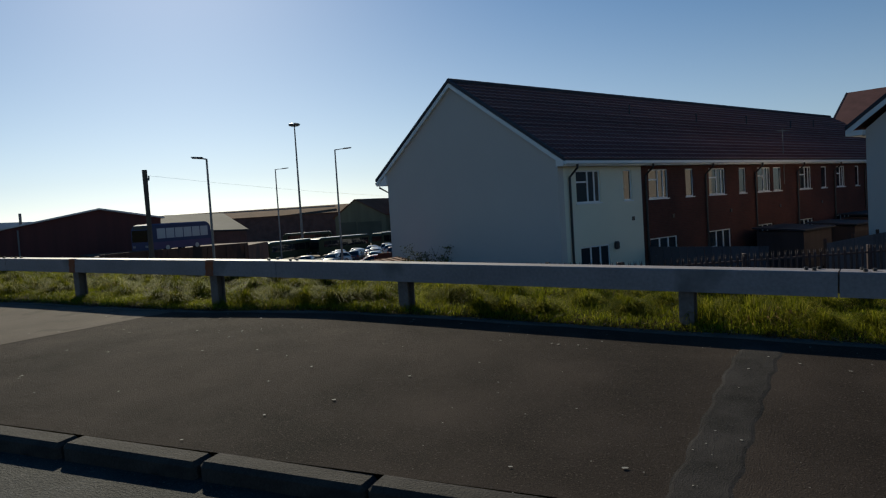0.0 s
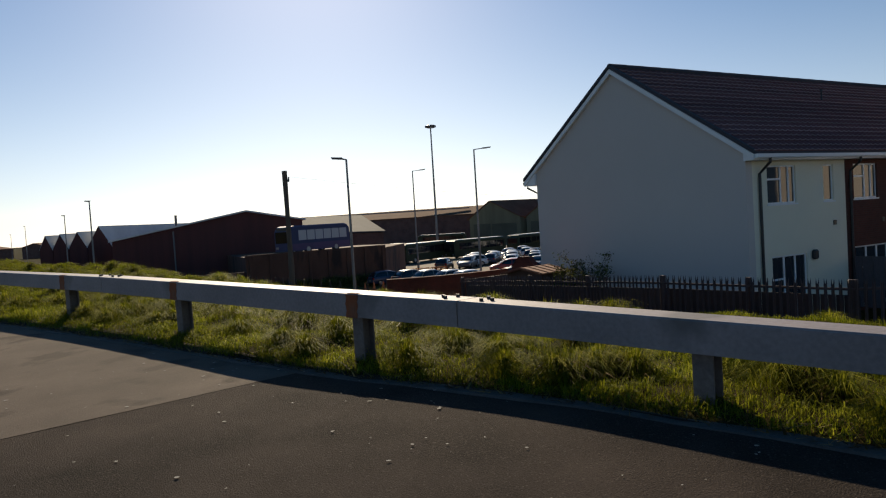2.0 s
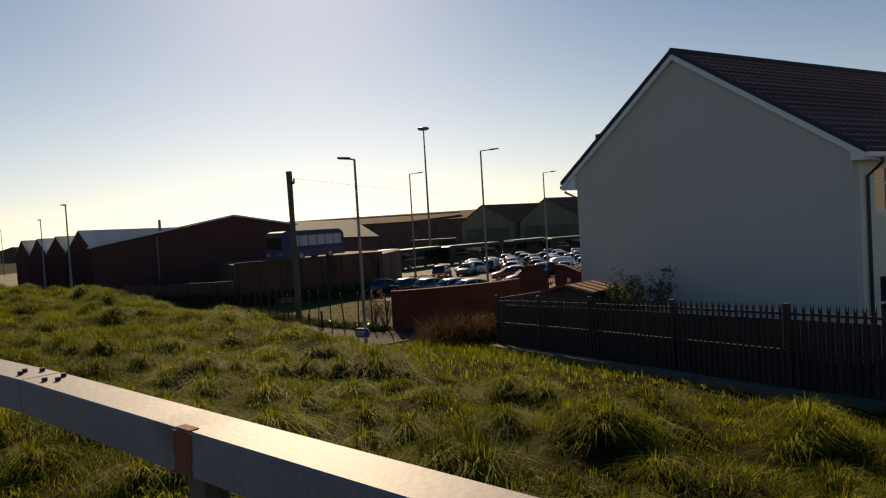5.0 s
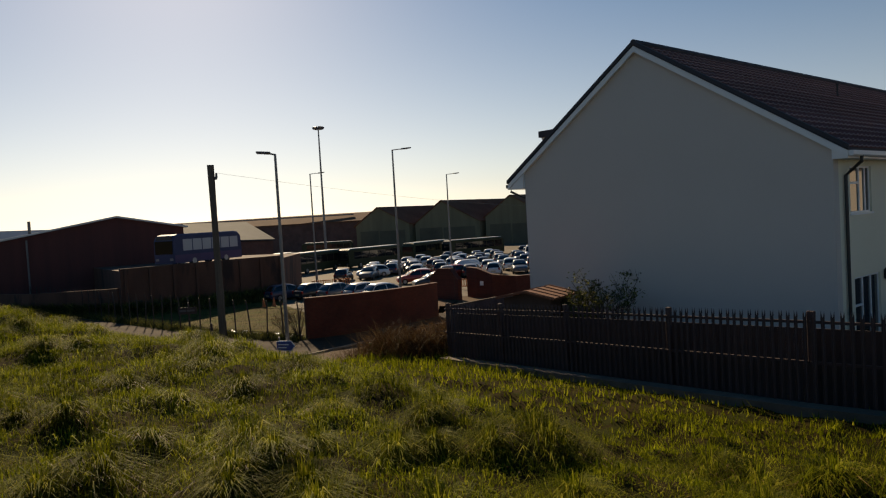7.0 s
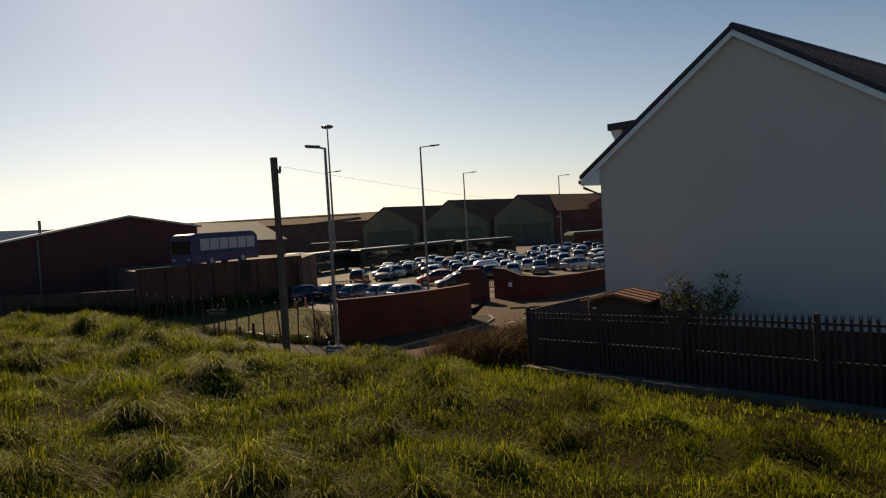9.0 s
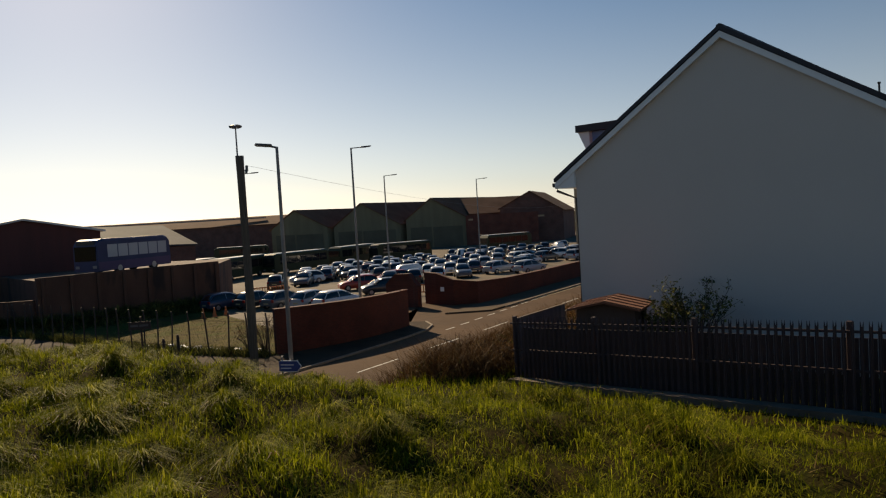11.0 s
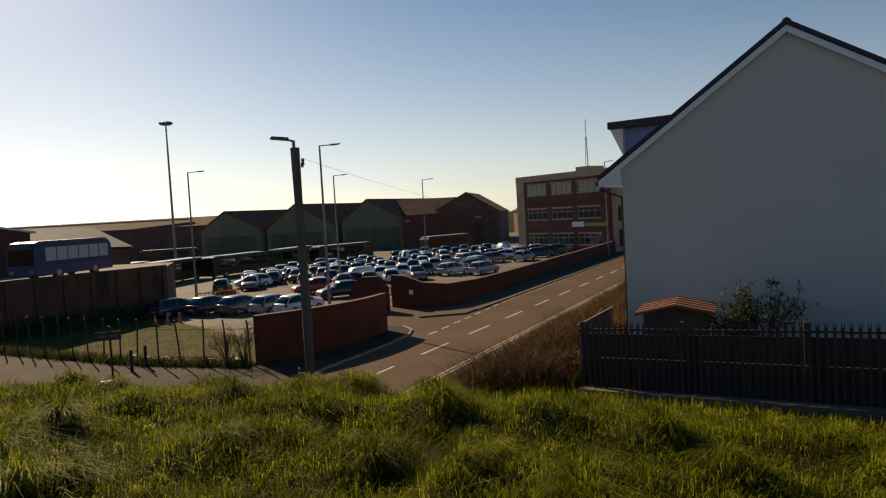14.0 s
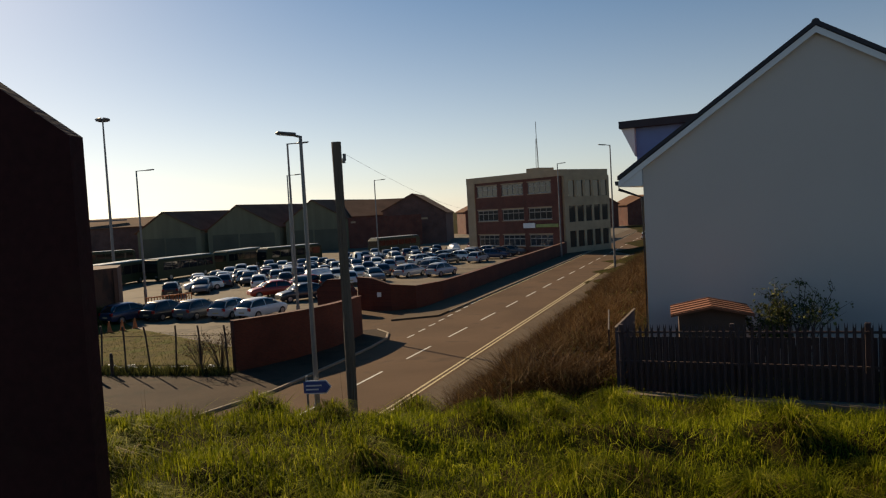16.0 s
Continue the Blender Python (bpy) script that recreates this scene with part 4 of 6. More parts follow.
# ---- palisade fence ----
FP = [(-5.42, 30.95, -2.68), (-2.5, 26.4, -2.36), (1.1, 21.4, -2.1), (4.5, 18.5, -2.1), (11.0, 18.6, -2.05), (17.0, 18.6, -2.0)]
fence = thing("palisade_fence", pose(0, 0, 0), "dark grey steel palisade fence with pointed pales", "fence")
bm = bmesh.new()
FH = 1.8
prism(bm, [(-0.034, 0), (-0.02, 0.012), (-0.008, 0.0), (0.008, 0.0), (0.02, 0.012), (0.034, 0), (0.034, 0.004), (0.02, 0.016), (0.008, 0.004), (-0.008, 0.004), (-0.02, 0.016), (-0.034, 0.004)], "z", 0.05, FH - 0.12)
for u in (-0.021, 0.021):
    v = [bm.verts.new(p) for p in ((u - 0.013, 0, FH - 0.12), (u + 0.013, 0, FH - 0.12), (u + 0.013, 0.016, FH - 0.12), (u - 0.013, 0.016, FH - 0.12), (u * 1.35, 0.008, FH))]
    for k in range(4):
        bm.faces.new((v[k], v[(k + 1) % 4], v[4]))
pale0 = None
posts0 = None


def fence_run(parent, pts, spacing=0.155):
    global pale0, posts0
    for (x0, y0, z0), (x1, y1, z1) in zip(pts, pts[1:]):
        d = math.hypot(x1 - x0, y1 - y0)
        a = math.degrees(math.atan2(y1 - y0, x1 - x0))
        sl = math.degrees(math.atan((z1 - z0) / d))
        n = max(1, round(d / spacing))
        for i in range(n):
            f = (i + 0.5) / n
            m = pose(x0 + (x1 - x0) * f, y0 + (y1 - y0) * f, z0 + (z1 - z0) * f, 0.6 * math.sin(i * 1.7), 0, a)
            if pale0 is None:
                pale0 = part("pale", bm, STEEL_FENCE, parent, m=m)
            else:
                again(pale0, parent, m)
        for h in (0.85, 1.58):
            part("rail", boxes((0, d, 0.02, 0.06, h - 0.025, h + 0.025)), STEEL_FENCE, parent, m=Matrix.Translation((x0, y0, z0)) @ pose(0, 0, 0, 0, -sl, a))
        k = max(1, round(d / 2.75))
        for i in range(k + 1):
            f = i / k
            m = pose(x0 + (x1 - x0) * f, y0 + (y1 - y0) * f, z0 + (z1 - z0) * f, 0, 0, a)
            if posts0 is None:
                posts0 = part("post", boxes((-0.05, 0.05, 0.062, 0.16, -0.3, FH - 0.03), bevel=0.006), STEEL_FENCE, parent, m=m)
            else:
                again(posts0, parent, m)


fence_run(fence, FP)
inner = thing("board_fence", pose(0, 0, 0), "dark close-board timber fence behind the steel pales", "fence")
slat = None
for (x0, y0, z0), (x1, y1, z1) in zip(FP[:3], FP[1:4]):
    d = math.hypot(x1 - x0, y1 - y0)
    n = round(d / 0.16)
    nx_, ny_ = -(y1 - y0) / d, (x1 - x0) / d
    for i in range(n):
        f = (i + 0.5) / n
        m = pose(x0 + (x1 - x0) * f + nx_ * 0.35, y0 + (y1 - y0) * f + ny_ * 0.35, z0 + (z1 - z0) * f, 0, 0, math.degrees(math.atan2(y1 - y0, x1 - x0)))
        if slat is None:
            slat = part("board", boxes((-0.073, 0.073, -0.01, 0.01, -0.1, 1.42)), TIMBER_FENCE, inner, m=m)
        else:
            again(slat, inner, m)
back = thing("garden_fence", pose(-5.2, 31.45, -2.7, 0, 0, 48), "grey timber garden fence with a pale top rail", "fence")
bk = None
for i in range(22):
    m = Matrix.Translation((i * 0.15, 0, 0))
    if bk is None:
        bk = part("board", boxes((-0.072, 0.072, -0.012, 0.012, 0, 1.62)), TIMBER_GREY, back, m=m)
    else:
        again(bk, back, m)
part("top_rail", boxes((-0.1, 3.3, -0.03, 0.03, 1.623, 1.66)), PLINTH, back, "pale top rail")
run_wall("fence_plinth", [(x - 0.1, y - 0.12, z + 0.12) for x, y, z in FP], 0.36, -2.9, PLINTH, "low concrete strip under the fence")
# timber garden fence of the terrace
tf = thing("garden_fence", house_at(22.2, 10.0, -2.5), "dark stained close-board garden fence", "fence")
board = None
for i in range(150):
    m = Matrix.Translation((4.0 + i * 0.15, 0, 0))
    if board is None:
        board = part("board", boxes((-0.072, 0.072, -0.012, 0.012, 0, 1.85)), TIMBER_GREY, tf, m=m)
    else:
        again(board, tf, m)
gp = None
for i in range(10):
    m = Matrix.Translation((4.0 + i * 2.5, 0.07, 0))
    if gp is None:
        gp = part("fence_post", boxes((-0.05, 0.05, -0.05, 0.05, 0, 2.0)), CONCRETE, tf, m=m)
    else:
        again(gp, tf, m)
tf2 = thing("garden_fence", house_at(21.6, 12.2, -2.5), "dark timber fence between the gardens and the gable", "fence")
board2 = None
for i in range(16):
    m = Matrix.Translation((4.6, i * 0.36, 0)) @ Matrix.Rotation(math.pi / 2, 4, "Z")
    if board2 is None:
        board2 = part("board", boxes((-0.17, 0.17, -0.012, 0.012, 0, 1.75)), TIMBER_GREY, tf2, m=m)
    else:
        again(board2, tf2, m)

# dark sheds and a taller fence in the back gardens
for u, v, w, d, h in ((34.5, 14.2, 3.2, 2.2, 1.8), (39.6, 13.8, 3.0, 2.2, 1.75), (45.0, 14.0, 4.0, 2.4, 1.95)):
    gs = thing("garden_shed", house_at(u, v, -2.5), "dark felted timber shed in a back garden", "shed")
    part("shell", boxes((0, w, 0, d, 0, h)), TIMBER_FENCE, gs)
    part("roof", prism(bmesh.new(), [(-0.15, h + 0.005), (d + 0.15, h + 0.15), (d + 0.15, h + 0.22), (-0.15, h + 0.075)], "x", -0.15, w + 0.15), TILE_EDGE, gs)
tf3 = thing("garden_fence", house_at(37.0, 11.6, -2.5), "dark timber fence with a pale capping rail", "fence")
b3 = None
for i in range(80):
    m = Matrix.Translation((i * 0.2, 0, 0))
    if b3 is None:
        b3 = part("board", boxes((-0.098, 0.098, -0.012, 0.012, 0, 2.0)), TIMBER_FENCE, tf3, m=m)
    else:
        again(b3, tf3, m)
part("capping", boxes((-0.1, 16, -0.04, 0.04, 2.003, 2.05)), CONCRETE, tf3, "pale capping rail")

# ---- little shed by the gable ----
shed = thing("playhouse", pose(-2.5, 31.15, -2.8, 0, 0, -36), "small timber garden house with a terracotta roof", "shed")
part("shell", prism(bmesh.new(), [(-0.8, 0), (0.8, 0), (0.8, 1.93), (0, 2.1), (-0.8, 1.93)], "y", -0.7, 0.7), SHED_WOOD, shed)
for sgn in (-1, 1):
    r_ = part("roof", prism(bmesh.new(), [(sgn * 1.0, 1.91), (0, 2.12), (0, 2.18), (sgn * 1.0, 1.97)], "y", -0.9, 0.9), SHED_ROOF, shed, "terracotta roof slope")
    for k in range(5):
        part("batten", prism(bmesh.new(), [(sgn * 1.0, 1.975), (0, 2.185), (0, 2.205), (sgn * 1.0, 1.995)], "y", -0.85 + k * 0.41, -0.81 + k * 0.41), SHED_ROOF, r_)

# handrail on the scrub bank
hr = thing("handrail", pose(-3.6, 34.4, -2.75), "dark tubular handrail on the bank", "railing")
for k in range(4):
    part("upright", tube(bmesh.new(), [(k * 0.75, k * 1.2, 0), (k * 0.75, k * 1.2, 1.05)], 0.03, 6), RAILING, hr)
for h in (0.5, 1.05):
    part("bar", tube(bmesh.new(), [(0, 0, h), (2.25, 3.6, h)], 0.025, 6), RAILING, hr)

# ---- lamp columns, poles and the mast ----
def lamp_post(x, y, base, top, arm, name="street_lamp", r=0.085, label="slim grey steel street lamp with a flat lantern", reach=1.0):
    """arm: (dx, dy) reach of the lantern from the column."""
    t = thing(name, pose(x, y, base), label, "street lamp", "lamp columns")
    h = top - base
    part("column", tube(bmesh.new(), [(0, 0, -0.2), (0, 0, 1.4)], r * 1.25, 10), LAMP_STEEL, t)
    part("shaft", tube(bmesh.new(), [(0, 0, 1.4), (0, 0, h * 0.6), (0, 0, h)], r, 10, r * 0.6), LAMP_STEEL, t)
    d = Vector((arm[0], arm[1], 0))
    part("arm", tube(bmesh.new(), [(0, 0, h - 0.03), d * 0.5 + Vector((0, 0, h + 0.02)), d + Vector((0, 0, h + 0.03))], 0.04, 6), LAMP_STEEL, t)
    a = math.degrees(math.atan2(d.y, d.x))
    bm = boxes((-0.15, 0.62 * reach, -0.14, 0.14, -0.015, 0.06), bevel=0.025)
    lan = part("lantern", bm, LAMP_DARK, t, "dark flat lantern", m=Matrix.Translation(d * 0.75 + Vector((0, 0, h + 0.04))) @ pose(0, 0, 0, 0, -4, a))
    part("lens", boxes((0.0, 0.55 * reach, -0.12, 0.12, -0.035, -0.022)), CLEAR_LENS, lan)
    return t


def on_land(x, y):
    return float(land(x, y))


lamp_post(-11.95, 38.03, on_land(-11.95, 38.03), 4.72, (-0.42, -0.08), reach=0.7, label="tall galvanised street lamp beside the road sign")
lamp_post(-8.92, 64.44, -5.0, 7.22, (1.1, 0.2), r=0.1)
lamp_post(-19.81, 89.4, -5.0, 7.56, (1.3, 0.2), r=0.11)
lamp_post(-4.64, 99.2, -5.0, 7.24, (1.3, 0.2), r=0.11)
lamp_post(9.9, 117.2, -5.0, 7.19, (1.4, 0.2), r=0.11)
lamp_post(27.0, 82.4, -4.9, 8.2, (-0.9, 0.1), r=0.1)
lamp_post(32.0, 103.5, -4.9, 7.8, (0.9, 0.1), r=0.1)
for x, y, zb, zt in ((-37.3, 53.0, -2.0, 4.45), (-57.0, 75.7, -2.5, 4.45), (-105, 126.8, -3, 5.1), (-150, 175, -3, 4.6)):
    lamp_post(x, y, zb, zt, (-0.22, 0.1), r=0.07, reach=0.45, label="distant street lamp along the embankment road")

mast = thing("floodlight_mast", pose(-27.5, 143.8, -5.0), "very tall floodlight mast with a ring of lamps", "mast")
part("shaft", tube(bmesh.new(), [(0, 0, 0), (0, 0, 12), (0, 0, 24.9)], 0.26, 10, 0.12), LAMP_STEEL, mast)
part("ring", tube(bmesh.new(), [(0.7 * math.cos(k * math.tau / 12), 0.7 * math.sin(k * math.tau / 12), 24.6) for k in range(13)], 0.08, 6), LAMP_DARK, mast)
fl = None
for k in range(6):
    m = pose(0.8 * math.cos(k * math.tau / 6), 0.8 * math.sin(k * math.tau / 6), 24.8, 0, 25, k * 60)
    if fl is None:
        fl = part("floodlight", boxes((-0.25, 0.25, -0.3, 0.3, -0.15, 0.25), bevel=0.05), LAMP_DARK, mast, m=m)
    else:
        again(fl, mast, m)

PX, PY = -12.29, 30.72
pole = thing("telegraph_pole", pose(PX, PY, on_land(PX, PY)), "dark tarred wooden telegraph pole", "pole")
ph = 3.75 - on_land(PX, PY)
part("pole_shaft", tube(bmesh.new(), [(0, 0, -0.3), (0.02, 0, ph * 0.5), (0.0, 0, ph)], 0.128, 12, 0.105), POLE_WOOD, pole)
part("bracket", boxes((0.11, 0.17, -0.03, 0.03, ph - 0.45, ph - 0.35)), LAMP_DARK, pole)
part("insulator", tube(bmesh.new(), [(0.16, 0, ph - 0.4), (0.16, 0, ph - 0.25)], 0.035, 8), LAMP_DARK, pole)
bm = bmesh.new()
p0, p1 = Vector((PX + 0.16, PY, 3.5)), Vector((30, 118, 5.5))
tube(bm, [p0.lerp(p1, i / 24) + Vector((0, 0, -2.2 * 4 * (i / 24) * (1 - i / 24))) for i in range(25)], 0.0035, 4)
solo("telephone_wire", bm, LAMP_STEEL, "thin overhead telephone wire sagging from the pole", "cable")

# direction sign on the lamp column
sg = thing("direction_sign", pose(-12.0, 37.75, 0, 0, 0, -22), "small blue and white pointed direction sign", "sign")
sz = -3.05
bm = prism(bmesh.new(), [(-0.32, sz - 0.21), (0.32, sz - 0.21), (0.48, sz), (0.32, sz + 0.21), (-0.32, sz + 0.21)], "y", -0.02, 0.0)
plate = part("plate", bm, UPVC, sg, "white plate")
part("panel", prism(bmesh.new(), [(-0.39, sz - 0.178), (0.305, sz - 0.178), (0.44, sz), (0.305, sz + 0.178), (-0.39, sz + 0.178)], "y", -0.026, -0.021), SIGN_BLUE, plate, "blue panel")
for k in (0, 1):
    part("lettering_bar", boxes((-0.32, 0.18 - 0.1 * k, -0.031, -0.027, sz + 0.03 - k * 0.12, sz + 0.075 - k * 0.12)), UPVC, plate, "white bar of lettering")
part("sign_post", tube(bmesh.new(), [(-0.3, 0.05, on_land(-12, 37.8) - 0.2), (-0.3, 0.05, sz + 0.35)], 0.035, 8), LAMP_STEEL, sg)

# ---- iron railings along the lane ----
rail_line = [(-14.1, 51.1), (-20.0, 55.0), (-33.0, 67.4), (-54.0, 88.0)]
iron = thing("iron_railings", pose(0, 0, -5.0), "leaning rusty iron railings with bent tops", "railing")
rp = None
rng = random.Random(3)
for (x0, y0), (x1, y1) in zip(rail_line, rail_line[1:]):
    d = math.hypot(x1 - x0, y1 - y0)
    n = round(d / 1.4)
    a = math.degrees(math.atan2(y1 - y0, x1 - x0))
    for i in range(n):
        f = i / n
        m = pose(x0 + (x1 - x0) * f, y0 + (y1 - y0) * f, 0, rng.uniform(-4, 4), rng.uniform(-3, 3), a)
        if rp is None:
            rp = part("standard", tube(bmesh.new(), [(0, 0, -0.2), (0, 0, 1.9), (0, 0.06, 2.4)], 0.045, 5), RAILING, iron, m=m)
        else:
            again(rp, iron, m)
    for h in (0.45, 1.9):
        part("rail", tube(bmesh.new(), [(x0, y0, h), (x1, y1, h - 0.03)], 0.011, 5), RAILING, iron)

# bollards, a name plate and a grit bin beside the lane
post_b = bmesh.new()
tube(post_b, [(0, 0, -0.1), (0, 0, 0.86)], 0.085, 10)
tube(post_b, [(0, 0, 0.86), (0, 0, 0.9)], 0.06, 10)
tube(post_b, [(0, 0, 0.9), (0, 0, 1.12)], 0.1, 10, 0.06)
bol = solo("bollard", post_b, RAILING, "dark cast iron bollard with a rounded cap beside the lane", "bollard", "bollards by the lane", m=pose(-19.95, 53.0, -4.985))
copy_thing(bol, pose(-19.45, 54.15, -4.985))
plate = thing("street_name_sign", pose(-20.35, 50.4, on_land(-20.35, 50.4)), "dark weathered street name plate on a slim post", "sign")
part("post", tube(bmesh.new(), [(0, 0, -0.3), (0, 0, 2.75)], 0.05, 8), RAILING, plate)
part("name_plate", boxes((-0.6, 0.5, -0.075, -0.05, 2.1, 2.5)), RAILING, plate)
for x0, x1 in ((-0.5, -0.12), (-0.06, 0.38)):
    part("lettering_bar", boxes((x0, x1, -0.081, -0.075, 2.25, 2.36)), LAMP_DARK, plate)
grit = thing("grit_bin", pose(-20.0, 47.6, on_land(-20.0, 47.6) - 0.04, 0, 0, 14) @ Matrix.Scale(0.8, 4), "dark grit bin with a pale sloping lid in the grass", "bin")
bm = boxes((-0.7, 0.7, -0.4, 0.4, 0, 0.62), bevel=0.04)
for v_ in bm.verts:
    if v_.co.z < 0.3:
        v_.co.x *= 0.86
        v_.co.y *= 0.86
part("tub", bm, BLACK_PLASTIC, grit)
bm = boxes((-0.76, 0.76, -0.46, 0.46, 0.62, 0.74), bevel=0.04)
for v_ in bm.verts:
    if v_.co.z > 0.68:
        v_.co.x *= 0.9
        v_.co.z += 0.1 + 0.16 * v_.co.y
part("lid", bm, UPVC, grit, "pale moulded lid")
part("hasp", boxes((-0.06, 0.06, -0.48, -0.445, 0.5, 0.68)), LAMP_STEEL, grit)

# ---- sheds and works buildings beyond the yard ----
def long_shed(name, left, ridge_at, right, base, depth, wall, roof, label, ux, uy, door=None, over=0.4):
    """A gabled shed. left, ridge_at and right are (offset, height) along the front; ux, uy: front's origin and direction and depth direction."""
    (ox, oy, ax, ay), (bx, by) = ux, uy
    t = thing(name, pose(ox, oy, base), label, "industrial building")

    def P(u, w, z):
        return (ax * u + bx * w, ay * u + by * w, z - base)
    bm = bmesh.new()
    for w in (0, depth):
        v = [bm.verts.new(P(u, w, z)) for u, z in ((left[0], base), (right[0], base), right, ridge_at, left)]
        bm.faces.new(v)
    bm.verts.ensure_lookup_table()
    for i, j in ((1, 2), (4, 0)):
        bm.faces.new((bm.verts[i], bm.verts[j], bm.verts[j + 5], bm.verts[i + 5]))
    bmesh.ops.recalc_face_normals(bm, faces=bm.faces[:])
    part("shell", bm, wall, t)
    for e in (left, right):
        bm = bmesh.new()
        k = over if e[0] > ridge_at[0] else -over
        sl = (e[1] - ridge_at[1]) / (e[0] - ridge_at[0])
        q = [(e[0] + k, e[1] + sl * k), ridge_at]
        lo_ = [[bm.verts.new(P(u, w, z + dz)) for u, z in q] for w in (-over, depth + over) for dz in (0.02, 0.02 + 0.45 * over)]
        for f in ((lo_[0][0], lo_[0][1], lo_[1][1], lo_[1][0]), (lo_[2][0], lo_[2][1], lo_[3][1], lo_[3][0]), (lo_[1][0], lo_[1][1], lo_[3][1], lo_[3][0]), (lo_[0][0], lo_[0][1], lo_[2][1], lo_[2][0]), (lo_[0][0], lo_[1][0], lo_[3][0], lo_[2][0])):
            bm.faces.new(f)
        bmesh.ops.recalc_face_normals(bm, faces=bm.faces[:])
        part("roof", bm, roof, t)
    if door:
        for u0, u1, z1 in door:
            bm = bmesh.new()
            a = [P(u, w, z) for w in (-0.12, 0.1) for u, z in ((u0, base), (u1, base), (u1, z1), (u0, z1))]
            v = [bm.verts.new(p) for p in a]
            for f in ((0, 1, 2, 3), (0, 1, 5, 4), (1, 2, 6, 5), (2, 3, 7, 6), (3, 0, 4, 7)):
                bm.faces.new([v[i] for i in f])
            bmesh.ops.recalc_face_normals(bm, faces=bm.faces[:])
            part("door", bm, DARK_DOOR, t, "dark sliding door")
    return t


d1 = Vector((-33.9 + 53.3, 88.7 - 78.5)).normalized()
shed_m = long_shed("maroon_shed", (0, 1.2), (15.1, 3.85), (21.8, 2.5), -5.0, 38, SHED_CLAD, ROOF_GLARE, "low wide dark maroon clad industrial shed", (-53.3, 78.5, d1.x, d1.y), (-0.55, 0.835))
for x in (4.0, 11.5):
    part("flue", tube(bmesh.new(), [(x, x * 0.55 + 5.0, 6.5), (x, x * 0.55 + 5.0, 9.0)], 0.16, 8), LAMP_DARK, shed_m)
part("downpipe", tube(bmesh.new(), [(6.0, 3.0, 0.0), (6.0, 3.0, 7.0)], 0.1, 6), ROOF_GREY, shed_m)
d2 = Vector((0.79, 0.61))
for k, (u0, zr, wd) in enumerate(((0.0, 2.75, 1.8), (1.9, 2.9, 2.2), (4.2, 3.1, 2.6), (6.9, 3.85, 3.6))):
    long_shed("saw_shed", (u0, 0.6), (u0 + wd * 0.5, zr), (u0 + wd, 0.5), -5.0, 30, SHED_CLAD, ROOF_GLARE, "narrow brick workshop bay with a steep roof coloured for sun glare", (-84.4, 105.0, d2.x, d2.y), (0.1, 0.995), over=0.05)
slate = thing("slate_shed", pose(-36, 108, -5.0), "workshop with a broad grey corrugated roof slope", "industrial building")
bm = bmesh.new()
rv = [bm.verts.new(p) for p in ((-6.5, 4.5, 8.2), (1.8, 7.0, 8.0), (8.0, -2.0, 5.35), (-5.0, -6.0, 5.8), (-6.5, 4.5, 8.0), (1.8, 7.0, 7.8), (8.0, -2.0, 5.15), (-5.0, -6.0, 5.6))]
for f in ((0, 1, 2, 3), (4, 5, 6, 7), (0, 1, 5, 4), (1, 2, 6, 5), (2, 3, 7, 6), (3, 0, 4, 7)):
    bm.faces.new([rv[i] for i in f])
bmesh.ops.recalc_face_normals(bm, faces=bm.faces[:])
part("roof", bm, ROOF_SLATE, slate, "grey corrugated roof slope")
bm = bmesh.new()
wv = [bm.verts.new((x, y, z)) for z in (0, 1) for x, y in ((-6.3, 4.2), (1.7, 6.6), (7.6, -1.9), (-4.9, -5.7))]
for i, zt in enumerate((7.9, 7.7, 5.1, 5.5)):
    wv[4 + i].co.z = zt
for i in range(4):
    bm.faces.new((wv[i], wv[(i + 1) % 4], wv[4 + (i + 1) % 4], wv[4 + i]))
bmesh.ops.recalc_face_normals(bm, faces=bm.faces[:])
part("shell", bm, BRICK_DARK, slate)
# long works range
long_shed("works_range", (0, 2.6), (9, 4.8), (18, 2.6), -5.0, 70, BRICK_DARK, ROOF_RUST, "long low works range with a rusty sheet roof", (-20.0, 203.0, 0.12, 0.99), (-0.985, 0.17))
glaze = thing("rooflight_strip", pose(0, 0, 0), "long pale rooflight strip along the works roof", "rooflight")
part("pane_strip", boxes((-88, -30, 208.4, 209.6, 4.3, 4.62)), ROOF_GREY, glaze)
# green gabled hangars
h0 = (-26.0, 180.0)
for k, (u0, u1, zr, ze) in enumerate(((0, 12.5, 5.2, 1.2), (14.0, 29.0, 5.95, 0.9), (30.5, 44.5, 6.25, 1.6))):
    um = u0 + (u1 - u0) * 0.43
    long_shed("green_hangar", (u0, ze), (um, zr), (u1, ze), -5.0, 46, GREEN_CLAD, ROOF_RUST, "green clad hangar with a rusty gabled roof and sliding doors", (h0[0], h0[1], 0.998, -0.055), (0.62, 0.785), [(u0 + 1.0, um - 0.2, -0.2), (um + 0.2, u1 - 1.0, -0.3)])
long_shed("brick_works", (0, 2.2), (9, 5.9), (18, 2.2), -5.0, 17.5, BRICK_OFFICE, ROOF_RUST, "brick works building with a brown roof", (36.5, 182.0, -0.1, 0.995), (-0.97, -0.18))
long_shed("grey_works", (0, 3.0), (7, 6.6), (14.5, 2.0), -5.0, 26, BRICK_DARK, ROOF_RUST, "dark gabled works building", (26.5, 178.0, 0.97, -0.24), (0.4, 0.917))
bw = thing("window_row", pose(0, 0, 0), "row of pale-headed windows along the brick works", "window", kind="structure")
lint = None
